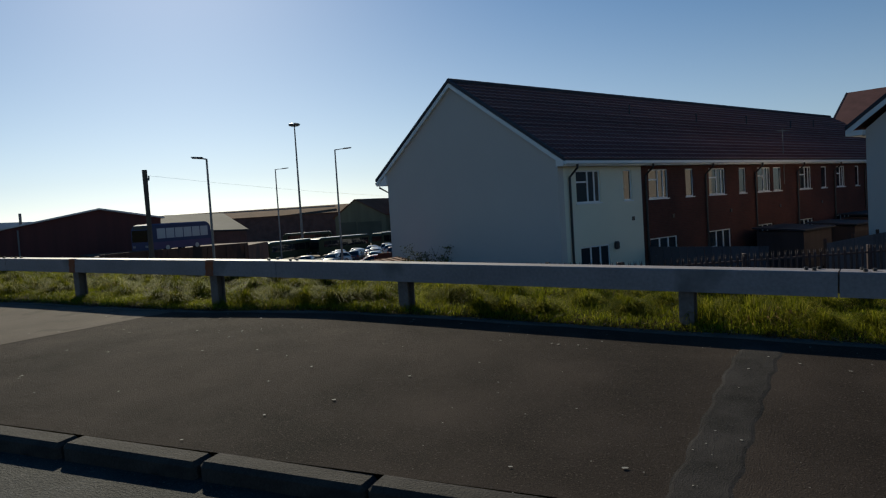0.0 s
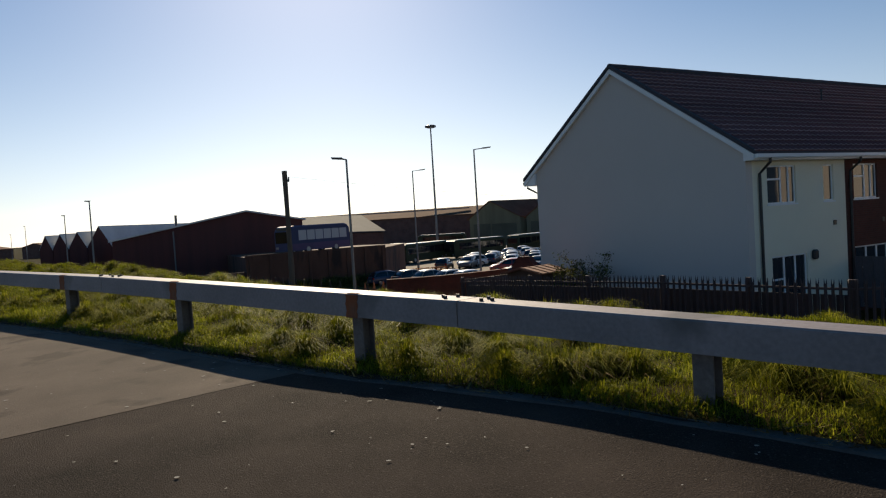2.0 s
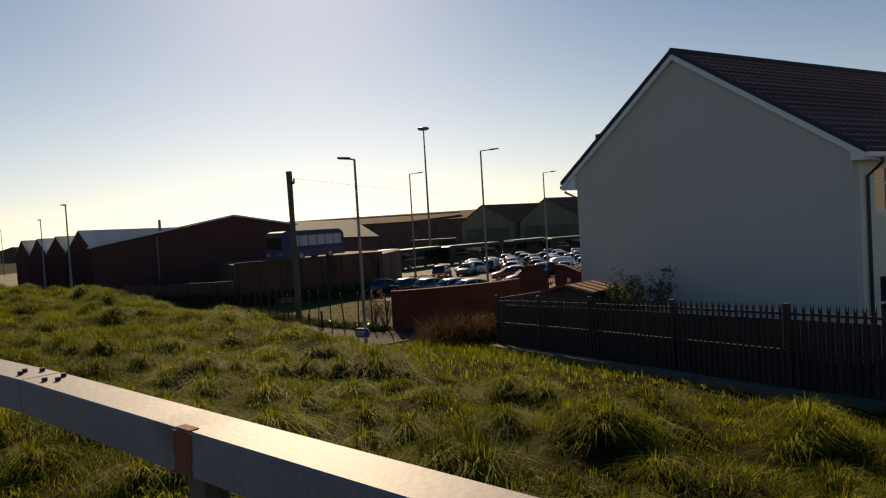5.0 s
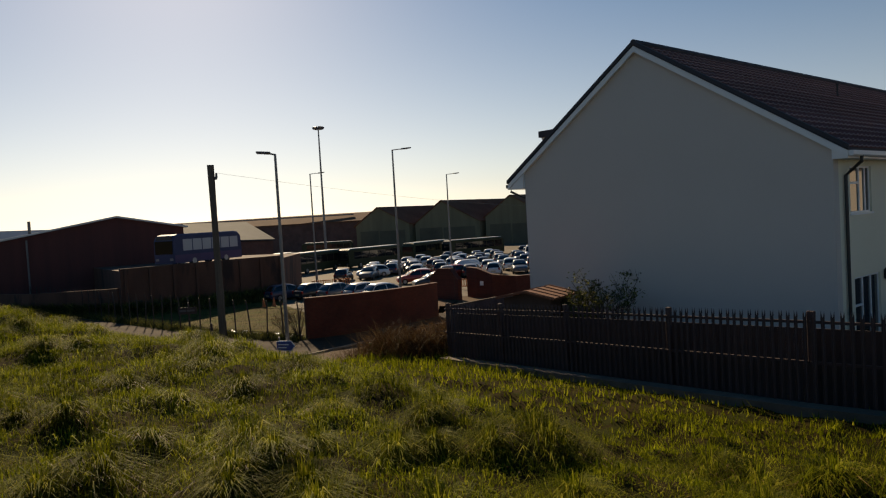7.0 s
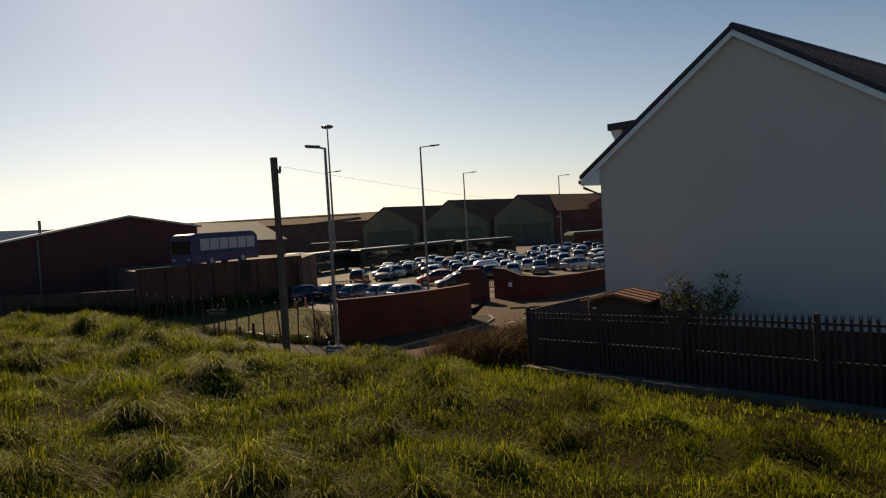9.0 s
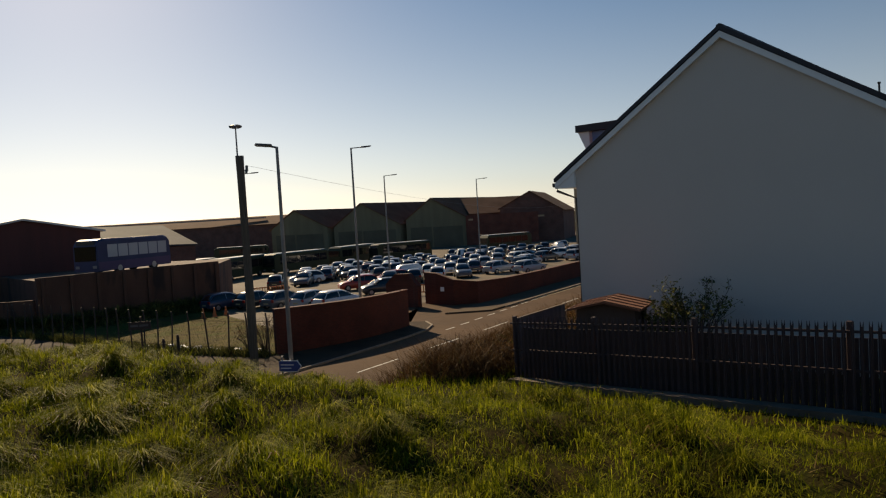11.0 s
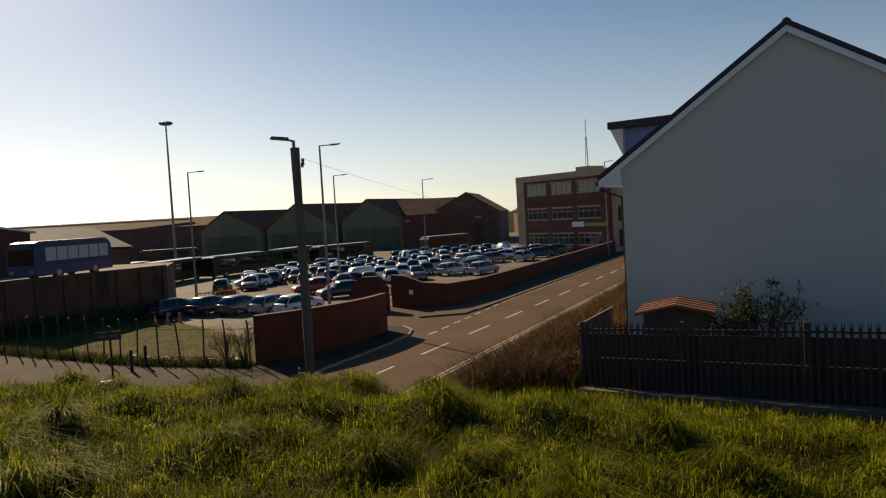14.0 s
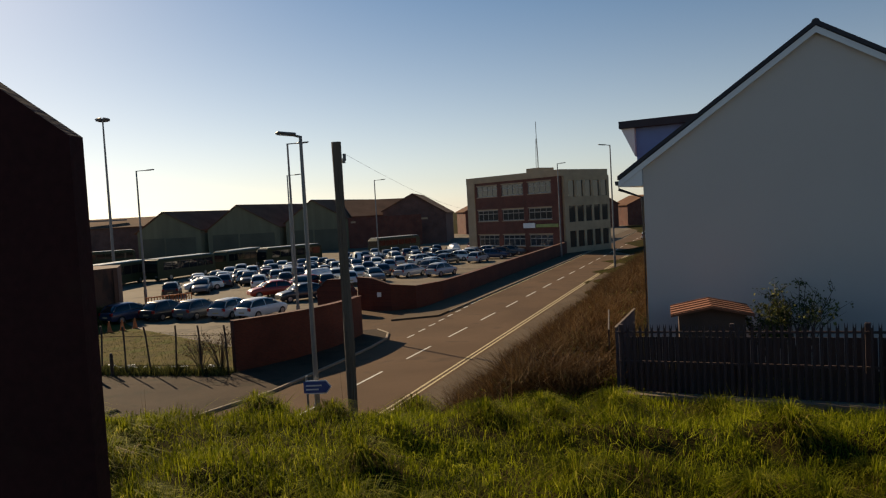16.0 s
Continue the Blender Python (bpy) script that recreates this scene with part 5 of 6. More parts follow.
for k in range(9):
    m = pose(19.5 + k * 1.9, 176.4 - k * 0.55 + 0.6, 0.9, 0, 0, -16)
    if lint is None:
        lint = part("lintel", boxes((-0.75, 0.75, -0.2, 0.2, -0.2, 0.2)), STONE_TRIM, bw, m=m)
    else:
        again(lint, bw, m)
run_wall("works_front", [(18.2, 177.4, 1.9), (34.0, 172.6, 1.9)], 0.4, -5.0, BRICK_OFFICE, "red brick works front")

# far roofs on the skyline
rng = random.Random(11)
for k in range(9):
    x = -300 + k * 34 + rng.uniform(-8, 8)
    y = 300 + rng.uniform(-20, 40)
    w, h = rng.uniform(12, 22), rng.uniform(6, 8.5)
    long_shed("far_building", (0, -5 + h * 0.75), (w / 2, -5 + h), (w, -5 + h * 0.75), -5.0, 12, BRICK_DARK, ROOF_RUST, "distant low building on the skyline", (x, y, 1, 0), (0, 1))
for k in range(7):
    x = 62 + k * 15
    y = 196 + rng.uniform(-6, 22)
    w, h = rng.uniform(9, 13), rng.uniform(8, 10)
    long_shed("far_house", (0, -5 + h * 0.7), (w / 2, -5 + h), (w, -5 + h * 0.7), -5.0, 10, BRICK_OFFICE, ROOF_RUST, "distant terraced house beyond the road", (x, y, 1, -0.1), (0.1, 1))

# ---- office block ----
OL, OR_ = Vector((28.6, 128.6)), Vector((35.6, 109.7))
od = (OR_ - OL).normalized()
owid = (OR_ - OL).length
office = thing("office_block", pose(OL.x, OL.y, -5.0, 0, 0, math.degrees(math.atan2(od.y, od.x))), "three-storey brick office block with pale stone bands and corner", "office building")
OH = 12.35
bays = [(2.2 + i * (owid - 3.0) / 3, 2.2 + (i + 1) * (owid - 3.0) / 3 - 1.0) for i in range(3)]
ohole = [(a, b, z, z + 1.75) for a, b in bays for z in (1.2, 5.2, 9.1)]
part("front_wall", wall_boxes(owid, 0, OH - 0.95, 0, 0.4, ohole), BRICK_OFFICE, office)
part("parapet", boxes((-0.2, owid + 0.2, -0.15, 0.5, OH - 0.95, OH)), STONE_TRIM, office, "pale stone parapet")
part("corner_pier", boxes((-0.15, 1.7, -0.15, -0.003, 0, OH - 0.953)), STONE_TRIM, office, "pale stone corner")
for a, b in bays:
    for z in (1.2, 5.2, 9.1):
        w = part("window", boxes((a, b, 0.1, 0.2, z, z + 0.12), (a, b, 0.1, 0.2, z + 1.63, z + 1.75), (a, a + 0.12, 0.1, 0.2, z + 0.12, z + 1.63), (b - 0.12, b, 0.1, 0.2, z + 0.12, z + 1.63)), OFFICE_FRAME, office, "pale framed ribbon window")
        for i in range(1, 4):
            x = a + (b - a) * i / 4
            part("mullion", boxes((x - 0.035, x + 0.035, 0.09, 0.2, z + 0.12, z + 1.63)), OFFICE_FRAME, w)
        part("pane", boxes((a + 0.12, b - 0.12, 0.14, 0.17, z + 0.12, z + 1.63)), GLASS, w)
        part("transom", boxes((a + 0.12, b - 0.12, 0.11, 0.135, z + 1.08, z + 1.18)), OFFICE_FRAME, w)
        part("lintel", boxes((a - 0.1, b + 0.1, -0.04, -0.003, z + 1.75, z + 1.9)), STONE_TRIM, w)
        part("sill", boxes((a - 0.1, b + 0.1, -0.06, -0.003, z - 0.12, z)), STONE_TRIM, w)
SD = 10.4
sholes = [(0.9 + i * 1.9, 2.3 + i * 1.9, z, z + 2.4) for i in range(5) for z in (0.9, 4.6, 8.3)]
part("side_wall", wall_boxes(SD, 0, OH - 0.95, -0.4, 0, sholes), STONE_TRIM, office, "pale side wall", m=Matrix.Translation((owid, 0.4, 0)) @ Matrix.Rotation(math.pi / 2, 4, "Z"))
for a, b, z0, z1 in sholes:
    part("side_window", boxes((a, b, -0.25, -0.2, z0, z1)), GLASS, office, m=Matrix.Translation((owid, 0.4, 0)) @ Matrix.Rotation(math.pi / 2, 4, "Z"))
part("side_parapet", boxes((owid - 0.5, owid + 0.2, 0.5, SD + 0.4, OH - 0.95, OH)), STONE_TRIM, office)
part("back_wall", boxes((0, 0.4, 0.4, SD, 0, OH - 0.4), (0.4, owid - 0.5, SD - 0.4, SD, 0, OH - 0.4)), BRICK_OFFICE, office)
part("flat_roof", boxes((0.4, owid - 0.4, 0.4, SD - 0.4, OH - 1.0, OH - 0.8)), ROOF_GREY, office)
part("floor_slab", boxes((0.4, owid - 0.4, 0.4, SD - 0.4, 4.0, 4.3), (0.4, owid - 0.4, 0.4, SD - 0.4, 8.0, 8.3)), STONE_TRIM, office)
part("roof_plant", boxes((owid * 0.53, owid * 0.66, 3, 6.5, OH - 0.8, OH + 0.8)), STONE_TRIM, office, "pale rooftop plant room")
bm = bmesh.new()
ax_, ay_ = owid * 0.56, 5.0
for k in range(3):
    a = k * math.tau / 3
    tube(bm, [(ax_ + 0.25 * math.cos(a), ay_ + 0.25 * math.sin(a), OH + 0.8), (ax_ + 0.08 * math.cos(a), ay_ + 0.08 * math.sin(a), OH + 5.5)], 0.045, 4)
tube(bm, [(ax_, ay_, OH + 5.3), (ax_, ay_, OH + 8.2)], 0.05, 5)
part("radio_mast", bm, LAMP_DARK, office, "thin lattice radio mast")
part("sign_board", boxes((owid * 0.62, owid * 0.74, -0.12, -0.003, 3.95, 4.7)), UPVC, office, "white sign board")
part("sign_strip", boxes((owid * 0.75, owid * 0.97, -0.1, -0.003, 4.0, 4.5)), mat("green_sign", (0.25, 0.30, 0.08), 0.5), office, "yellow-green sign strip")
part("notice_panel", boxes((owid + 0.003, owid + 0.08, 1.0, 2.8, 2.7, 4.6)), ORANGE, office, "orange notice panel")

# ---- vehicles ----
PAINTS = {}


def paint(c):
    if c not in PAINTS:
        PAINTS[c] = mat("car_paint", c, 0.33, 0.06, 2, 80, 0.0, spec=0.5, coat=0.5)
    return PAINTS[c]


def loft(sections):
    """Joins rows of points, from the sill over the top to the other sill, into a smooth skin with closed ends."""
    bm = bmesh.new()
    rows = [[bm.verts.new(p) for p in row] for row in sections]
    for p, q in zip(rows, rows[1:]):
        for i in range(len(p) - 1):
            bm.faces.new((p[i], p[i + 1], q[i + 1], q[i]))
    bm.faces.new(rows[0])
    bm.faces.new(rows[-1][::-1])
    bmesh.ops.recalc_face_normals(bm, faces=bm.faces[:])
    for f in bm.faces:
        f.smooth = len(f.verts) == 4
    return bm


def car(colour, label, van=False, tall=1.47):
    """A hatchback, nose towards +x, standing on z = 0."""
    t = thing("car", pose(0, 0, 0), label, "car", "parked cars")
    W = 1.76
    h = tall + (0.35 if van else 0.0)

    def half(x):
        return W / 2 * (1 - 0.16 * abs(x / 2.1) ** 5)

    def belt(x):
        return 0.97 - 0.05 * max(0, (-x - 1.5) / 0.6) - (0.16 if van else 0.24) * max(0, (x - 0.9) / 1.2) ** 1.6

    rows = []
    for x in (-2.1, -2.06, -1.9, -1.6, -1.0, 0.0, 0.8, 1.2, 1.55, 1.85, 2.02, 2.1):
        w, b = half(x), belt(x)
        end = 0.12 if abs(x) > 2.08 else 0.04 if abs(x) > 2.0 else 0.0
        ring = [(w * 0.9, 0.24 + end), (w, 0.40 + end), (w * 1.01, 0.62), (w * 0.98, b - 0.10 - end), (w * 0.90, b - 0.015 - end), (w * 0.6, b + 0.02 - end)]
        rows.append([(x, y, z) for y, z in ring] + [(x, 0, b + 0.035 - end)] + [(x, -y, z) for y, z in reversed(ring)])
    part("body", loft(rows), paint(colour), t)
    top = [(-2.04, 0.94), (-1.96, h - 0.2), (-1.7, h), (0.2, h), (0.75, h - 0.12), (1.35, 0.93)] if van else [(-1.98, 0.92), (-1.82, 1.12), (-1.58, h - 0.12), (-1.2, h - 0.02), (-0.5, h + 0.01), (0.05, h - 0.02), (0.36, h - 0.12), (0.75, 1.16), (1.12, 0.90)]
    rows = []
    for x, z in top:
        lean = 0.3 * max(0.0, z - 0.92)
        w0, w1 = half(x) - 0.07, half(x) - 0.09 - lean
        zb = min(z, belt(x) - 0.03)
        ring = [(w0, zb), ((w0 + w1) / 2 + 0.02, (zb + z) / 2), (w1, max(zb, z - 0.06)), (w1 * 0.8, z), (w1 * 0.4, z + 0.025)]
        rows.append([(x, y, q) for y, q in ring] + [(x, 0, z + 0.03)] + [(x, -y, q) for y, q in reversed(ring)])
    part("glasshouse", loft(rows), CAR_GLASS if not van else paint(colour), t, "dark tinted windows" if not van else "")
    roof = [p for p in top if p[1] > h - 0.15]
    rows = []
    for x, z in roof:
        w1 = half(x) - 0.075 - 0.3 * (z - 0.92)
        ring = [(w1, z - 0.07), (w1 * 0.98, z - 0.03), (w1 * 0.8, z + 0.015), (w1 * 0.4, z + 0.04)]
        rows.append([(x, y, q) for y, q in ring] + [(x, 0, z + 0.045)] + [(x, -y, q) for y, q in reversed(ring)])
    part("roof_panel", loft(rows), paint(colour), t)
    if van:
        part("windscreen", loft([[(0.80, y, h - 0.16) for y in (-0.6, 0, 0.6)], [(1.33, y, 0.98) for y in (-0.68, 0, 0.68)]]), CAR_GLASS, t)
    else:
        for y in (-1, 1):
            for (xa, za), (xb, zb) in (((-1.9, 0.95), (-1.55, h - 0.12)), ((-0.42, 0.95), (-0.45, h - 0.03)), ((1.06, 0.95), (0.36, h - 0.10))):
                part("pillar", tube(bmesh.new(), [(xa, y * (half(xa) - 0.075), za), (xb, y * (half(xb) - 0.085 - 0.3 * (zb - 0.92)), zb)], 0.035, 5), paint(colour), t)
    whl = None
    for x in (-1.3, 1.3):
        for y in (-1, 1):
            m = Matrix.Translation((x, y * (W / 2 - 0.09), 0.31))
            bm = bmesh.new()
            tube(bm, [(0, -0.1, 0), (0, 0.1, 0)], 0.31, 14)
            if whl is None:
                whl = w_ = part("wheel", bm, RUBBER, t, m=m)
            else:
                bm.free()
                w_ = again(whl, t, m)
            part("rim", tube(bmesh.new(), [(0, -0.106, 0), (0, 0.106, 0)], 0.19, 10), ALLOY, w_)
    for y in (-1, 1):
        part("headlight", boxes((1.80, 2.06, y * 0.6 - 0.17, y * 0.6 + 0.17, 0.56, 0.69), bevel=0.03), CLEAR_LENS, t)
        part("tail_light", boxes((-2.1, -1.95, y * 0.66 - 0.12, y * 0.66 + 0.12, 0.66, 0.9), bevel=0.02), RED_LENS, t)
        part("mirror", boxes((0.75, 0.9, y * 0.93 - 0.08, y * 0.93 + 0.08, 0.95, 1.07), bevel=0.02), paint(colour), t)
    part("number_plate", boxes((-2.125, -2.095, -0.26, 0.26, 0.5, 0.61)), PAINT_YELLOW, t)
    return t


COLOURS = [((0.75, 0.75, 0.74), "white hatchback parked in a row"), ((0.42, 0.43, 0.45), "silver hatchback parked in a row"), ((0.03, 0.03, 0.035), "black hatchback parked in a row"), ((0.10, 0.11, 0.12), "dark grey hatchback parked in a row"), ((0.42, 0.035, 0.015), "red hatchback parked in a row"), ((0.03, 0.042, 0.085), "dark blue hatchback parked in a row"), ((0.12, 0.02, 0.025), "maroon hatchback parked in a row")]
proto = [car(*c) for c in COLOURS]
proto.append(car((0.74, 0.74, 0.73), "white panel van parked in the yard", van=True))
used = set()


def park(kind, x, y, z, a):
    if kind not in used:
        used.add(kind)
        proto[kind].matrix_basis = pose(x, y, z, 0, 0, a)
    else:
        copy_thing(proto[kind], pose(x, y, z, 0, 0, a))


GROUND_YARD = -4.985
# cars by the wall
for kind, x, y, a in ((5, -20.3, 76.6, 40), (2, -17.6, 76.0, 48), (3, -15.2, 74.6, 50), (1, -12.7, 73.2, 50), (0, -10.7, 71.6, 42), (4, -8.6, 86.0, 190), (2, -6.6, 80.2, 195), (4, -5.0, 90.0, 200), (7, -3.4, 92.5, 210), (0, 14.6, 111.5, 25), (1, 10.9, 92.5, 35), (3, 17.5, 109.0, 40), (1, 21.5, 107.8, 45), (0, -14.5, 99.0, 190), (3, 10.0, 118.4, 84), (2, 24.6, 127.4, 70), (1, 7.8, 94.6, 35), (3, 12.0, 99.0, 40), (0, 13.6, 103.4, 40)):
    park(kind, x, y, GROUND_YARD, a)
rng = random.Random(21)
pick = [0, 0, 1, 1, 1, 2, 2, 2, 3, 3, 3, 5, 5, 6, 7]
for row, (x0, y0, x1, y1, n, a) in enumerate(((-17.5, 95, 5.5, 98.5, 9, 84), (-8, 87.5, 3, 92.5, 5, 84), (16, 112, 22, 118, 4, -40), (-15, 101, 8, 105, 9, 84), (-13, 108, 11, 111.5, 9, 84), (-11, 114, 8, 116.5, 8, 84), (-9, 120, 19, 121.5, 11, 84), (-15, 105, -2, 106.5, 6, 84), (-5, 123.5, 24, 125, 10, 84), (8, 131, 30, 128, 8, 78), (14, 137, 42, 133, 9, 78), (20.5, 114, 38.5, 131, 8, -40), (25.5, 111.5, 44, 131, 8, -40), (32, 117, 50, 136, 7, -40))):
    for i in range(n):
        f = i / (n - 1)
        x, y = x0 + (x1 - x0) * f + rng.uniform(-0.2, 0.2), y0 + (y1 - y0) * f + rng.uniform(-0.5, 0.5)
        if rng.random() < 0.07:
            continue
        # keep clear of the office
        if (Vector((x, y)) - OL).dot(Vector((-od.y, od.x))) > -1.5 and 0 < (Vector((x, y)) - OL).dot(od) + 3 < owid + 5:
            continue
        park(rng.choice(pick), x, y, GROUND_YARD, a + rng.uniform(-4, 4) + (180 if rng.random() < 0.4 else 0))
for kind, u in ((0, 142), (2, 150), (1, 157)):
    park(kind, *low(u, -34.2), -4.97, ang)


def bus(colour, lower, label, L=10.5, H=2.95, panes=CAR_GLASS):
    """A single-deck bus, front towards +x."""
    t = thing("bus", pose(0, 0, 0), label, "bus", "buses")
    W = 2.5
    prof = [(-L / 2, 0.35), (-L / 2 - 0.02, 1.2), (-L / 2 + 0.06, H - 0.5), (-L / 2 + 0.3, H - 0.1), (-L / 2 + 0.7, H), (L / 2 - 0.7, H), (L / 2 - 0.25, H - 0.12), (L / 2 - 0.04, H - 0.55), (L / 2, 1.2), (L / 2 - 0.02, 0.35)]
    bm = bmesh.new()
    rows = []
    for y, k in ((-W / 2, 0.14), (-W / 2 + 0.15, 0.0), (W / 2 - 0.15, 0.0), (W / 2, 0.14)):
        rows.append([bm.verts.new((x, y, z - (k if z > H - 0.3 else 0))) for x, z in prof])
    n = len(prof)
    for a, b in zip(rows, rows[1:]):
        for i in range(n):
            bm.faces.new((a[i], a[(i + 1) % n], b[(i + 1) % n], b[i]))
    bm.faces.new(rows[0][::-1])
    bm.faces.new(rows[-1])
    bmesh.ops.recalc_face_normals(bm, faces=bm.faces[:])
    body = part("body", bm, colour, t)
    for y in (-1, 1):
        for k in range(6):
            x0 = -L / 2 + 0.5 + k * (L - 1.5) / 6
            part("side_window", boxes((x0, x0 + (L - 1.5) / 6 - 0.12, y * W / 2 - 0.015, y * W / 2 + 0.015, 1.45, 2.5)), panes, body)
        part("skirt", boxes((-L / 2 + 0.1, L / 2 - 0.1, y * W / 2 - 0.012, y * W / 2 + 0.012, 0.4, 1.1)), lower, body)
    part("windscreen", boxes((L / 2 - 0.06, L / 2 + 0.015, -W / 2 + 0.14, W / 2 - 0.14, 1.2, H - 0.6)), CAR_GLASS, body)
    part("rear_window", boxes((-L / 2 - 0.02, -L / 2 + 0.07, -W / 2 + 0.25, W / 2 - 0.25, 1.5, H - 0.6)), CAR_GLASS, body)
    part("destination_box", boxes((L / 2 - 0.3, L / 2 - 0.06, -W / 2 + 0.3, W / 2 - 0.3, H - 0.52, H - 0.2)), BLACK_PLASTIC, body)
    whl = None
    for x in (-L / 2 + 2.2, L / 2 - 2.4):
        for y in (-1, 1):
            m = Matrix.Translation((x, y * (W / 2 - 0.13), 0.47))
            if whl is None:
                whl = w_ = part("wheel", tube(bmesh.new(), [(0, -0.14, 0), (0, 0.14, 0)], 0.47, 14), RUBBER, t, m=m)
            else:
                w_ = again(whl, t, m)
            part("rim", tube(bmesh.new(), [(0, -0.146, 0), (0, 0.146, 0)], 0.27, 10), ALLOY, w_)
    for y in (-1, 1):
        part("headlight", boxes((L / 2 - 0.06, L / 2 + 0.02, y * 0.9 - 0.2, y * 0.9 + 0.2, 0.6, 0.82), bevel=0.02), CLEAR_LENS, t)
    return t


BUS_BLUE = mat("blue_grey_bus_paint", (0.045, 0.055, 0.12), 0.5, 0.15, 1, 40, 0.02, spec=0.25)
BUS_PURPLE = mat("purple_bus_skirt", (0.075, 0.045, 0.12), 0.5, 0.15, 1, 40, 0.02)
BUS_DARK = mat("dark_green_bus_paint", (0.035, 0.042, 0.018), 0.45, 0.1, 1, 40, 0.02, spec=0.3)
BUS_CREAM = mat("cream_bus_roof", (0.7, 0.7, 0.64), 0.35, 0.08, 1, 40, 0.02, coat=0.3)
# opaque panes; their pale colour stands in for bright sky seen through the bus
BUS_PANE = glass_mat("pale_bus_window", (0.42, 0.44, 0.47), 0.2)
b0 = bus(BUS_BLUE, BUS_PURPLE, "blue and purple single-deck bus on the ramp", 8.7, 3.0, BUS_PANE)
b0.matrix_basis = pose(-28.9, 78.4, -1.25, 0, 0, 243.3)
b1 = bus(BUS_DARK, BUS_DARK, "dark green bus with a pale roof parked in the yard", 11.5, 3.0)
part("roof_band", boxes((-5.2, 5.2, -1.1, 1.1, 2.985, 3.05), bevel=0.02), BUS_CREAM, b1, "pale roof")
spots_ = [((-27.3, 110.5), (-22.0, 121.0)), ((-21.5, 117.0), (-12.6, 127.5)), ((-11.5, 129.5), (-5.5, 139.0)), ((-5.8, 131.5), (5.0, 138.5)), ((15.1, 144.0), (26.0, 150.5)), ((-37.0, 174.0), (-27.0, 174.5)), ((-33.0, 108.5), (-29.0, 117.0))]
for i, (p, q) in enumerate(spots_):
    c_ = (Vector(p) + Vector(q)) / 2
    m = pose(c_.x, c_.y, GROUND_YARD, 0, 0, math.degrees(math.atan2(q[1] - p[1], q[0] - p[0])) + (180 if i % 2 else 0))
    if i == 0:
        b1.matrix_basis = m
    else:
        copy_thing(b1, m)

# orange barrier and cones
ob_ = thing("plastic_barrier", pose(-18.6, 85.0, GROUND_YARD, 0, 0, 20), "orange plastic pedestrian barrier", "barrier")
part("frame", boxes((-1, 1, -0.03, 0.03, 0.9, 1.0), (-1, 1, -0.03, 0.03, 0.25, 0.35), (-1, -0.93, -0.03, 0.03, 0, 0.9), (0.93, 1, -0.03, 0.03, 0, 0.9)), ORANGE, ob_)
for k in range(7):
    part("slat", boxes((-0.8 + k * 0.25, -0.72 + k * 0.25, -0.02, 0.02, 0.35, 0.9)), ORANGE, ob_)
copy_thing(ob_, pose(-16.6, 85.8, GROUND_YARD, 0, 0, 25))
copy_thing(ob_, pose(-3.3, 76.2, GROUND_YARD, 0, 0, -30))
cone = thing("traffic_cone", pose(-21.2, 70.9, GROUND_YARD), "orange plastic traffic cone beside the cars", "cone", "traffic cones")
part("cone_body", tube(bmesh.new(), [(0, 0, 0.03), (0, 0, 0.75)], 0.17, 10, 0.04), ORANGE, cone)
part("cone_base", boxes((-0.22, 0.22, -0.22, 0.22, 0, 0.035)), ORANGE, cone)
copy_thing(cone, pose(-20.4, 71.3, GROUND_YARD))
copy_thing(cone, pose(-19.6, 71.8, GROUND_YARD))

# ---- rough grass of the bank ----
def patch(x, y):
    """Share of green growth from 0 to 1 over the bank, in patches of about half a metre."""
    p = np.sin(4.1 * x + 1.7 * np.sin(2.9 * y)) * np.sin(3.7 * y - 1.9 * np.sin(2.3 * x)) + 0.6 * np.sin(9.3 * x + 3.0 * y) * np.sin(8.1 * y - 2.0 * x)
    return np.clip(0.78 + 0.4 * p, 0.3, 1.0)


def turf_z(x, y, s):
    return land(x, y) + bumps(x, y) * sstep((s - 0.1) / 0.6) * sstep((16 - s) / 3)


def blades(name, n, seed, la, lb, sa, sb, hmin, hmax, width, material, label, cat, lean=0.5, dens=1.0, thin=False, clear=0.06):
    """Single short blades scattered over the bank."""
    r = np.random.default_rng(seed)
    l = r.uniform(la, lb, n)
    s = sa + (sb - sa) * r.random(n) ** dens
    keep = s > edge_s(l) + clear + 0.05 * np.sin(7.0 * l) * np.sin(2.3 * l)
    if thin:
        keep &= r.random(n) < patch(RX + DX * l + DY * s, RY + DY * l - DX * s)
    l, s = l[keep], s[keep]
    n = len(l)
    x, y = RX + DX * l + DY * s, RY + DY * l - DX * s
    z = turf_z(x, y, s)
    big = 0.5 + 0.5 * np.sin(1.3 * x + 0.8 * np.sin(2.1 * y)) * np.sin(1.1 * y - 0.6 * x)
    h = (hmin + (hmax - hmin) * r.random(n) ** 1.4) * (0.7 + 0.4 * big + 0.6 * hump(x, y))
    h = h * (0.85 + 0.6 * sstep((l - 9) / 6))
    a = r.uniform(0, math.tau, n)
    b = r.normal(0, lean, n) * h
    w = width * r.uniform(0.6, 1.4, n) * (1 + 0.06 * np.clip(s, 0, 20))
    dx, dy = np.cos(a) * w, np.sin(a) * w
    c = a + r.normal(1.57, 0.6, n)
    v = np.empty((n, 3, 3))
    v[:, 0] = np.stack([x - dx, y - dy, z - 0.012], 1)
    v[:, 1] = np.stack([x + dx, y + dy, z - 0.012], 1)
    v[:, 2] = np.stack([x + np.cos(c) * b, y + np.sin(c) * b, z + h], 1)
    i0 = np.arange(n) * 3
    ob = from_arrays(name, v.reshape(-1, 3), np.stack([i0, i0 + 1, i0 + 2], 1), material)
    return tagged(ob, label, cat, kind="stuff")


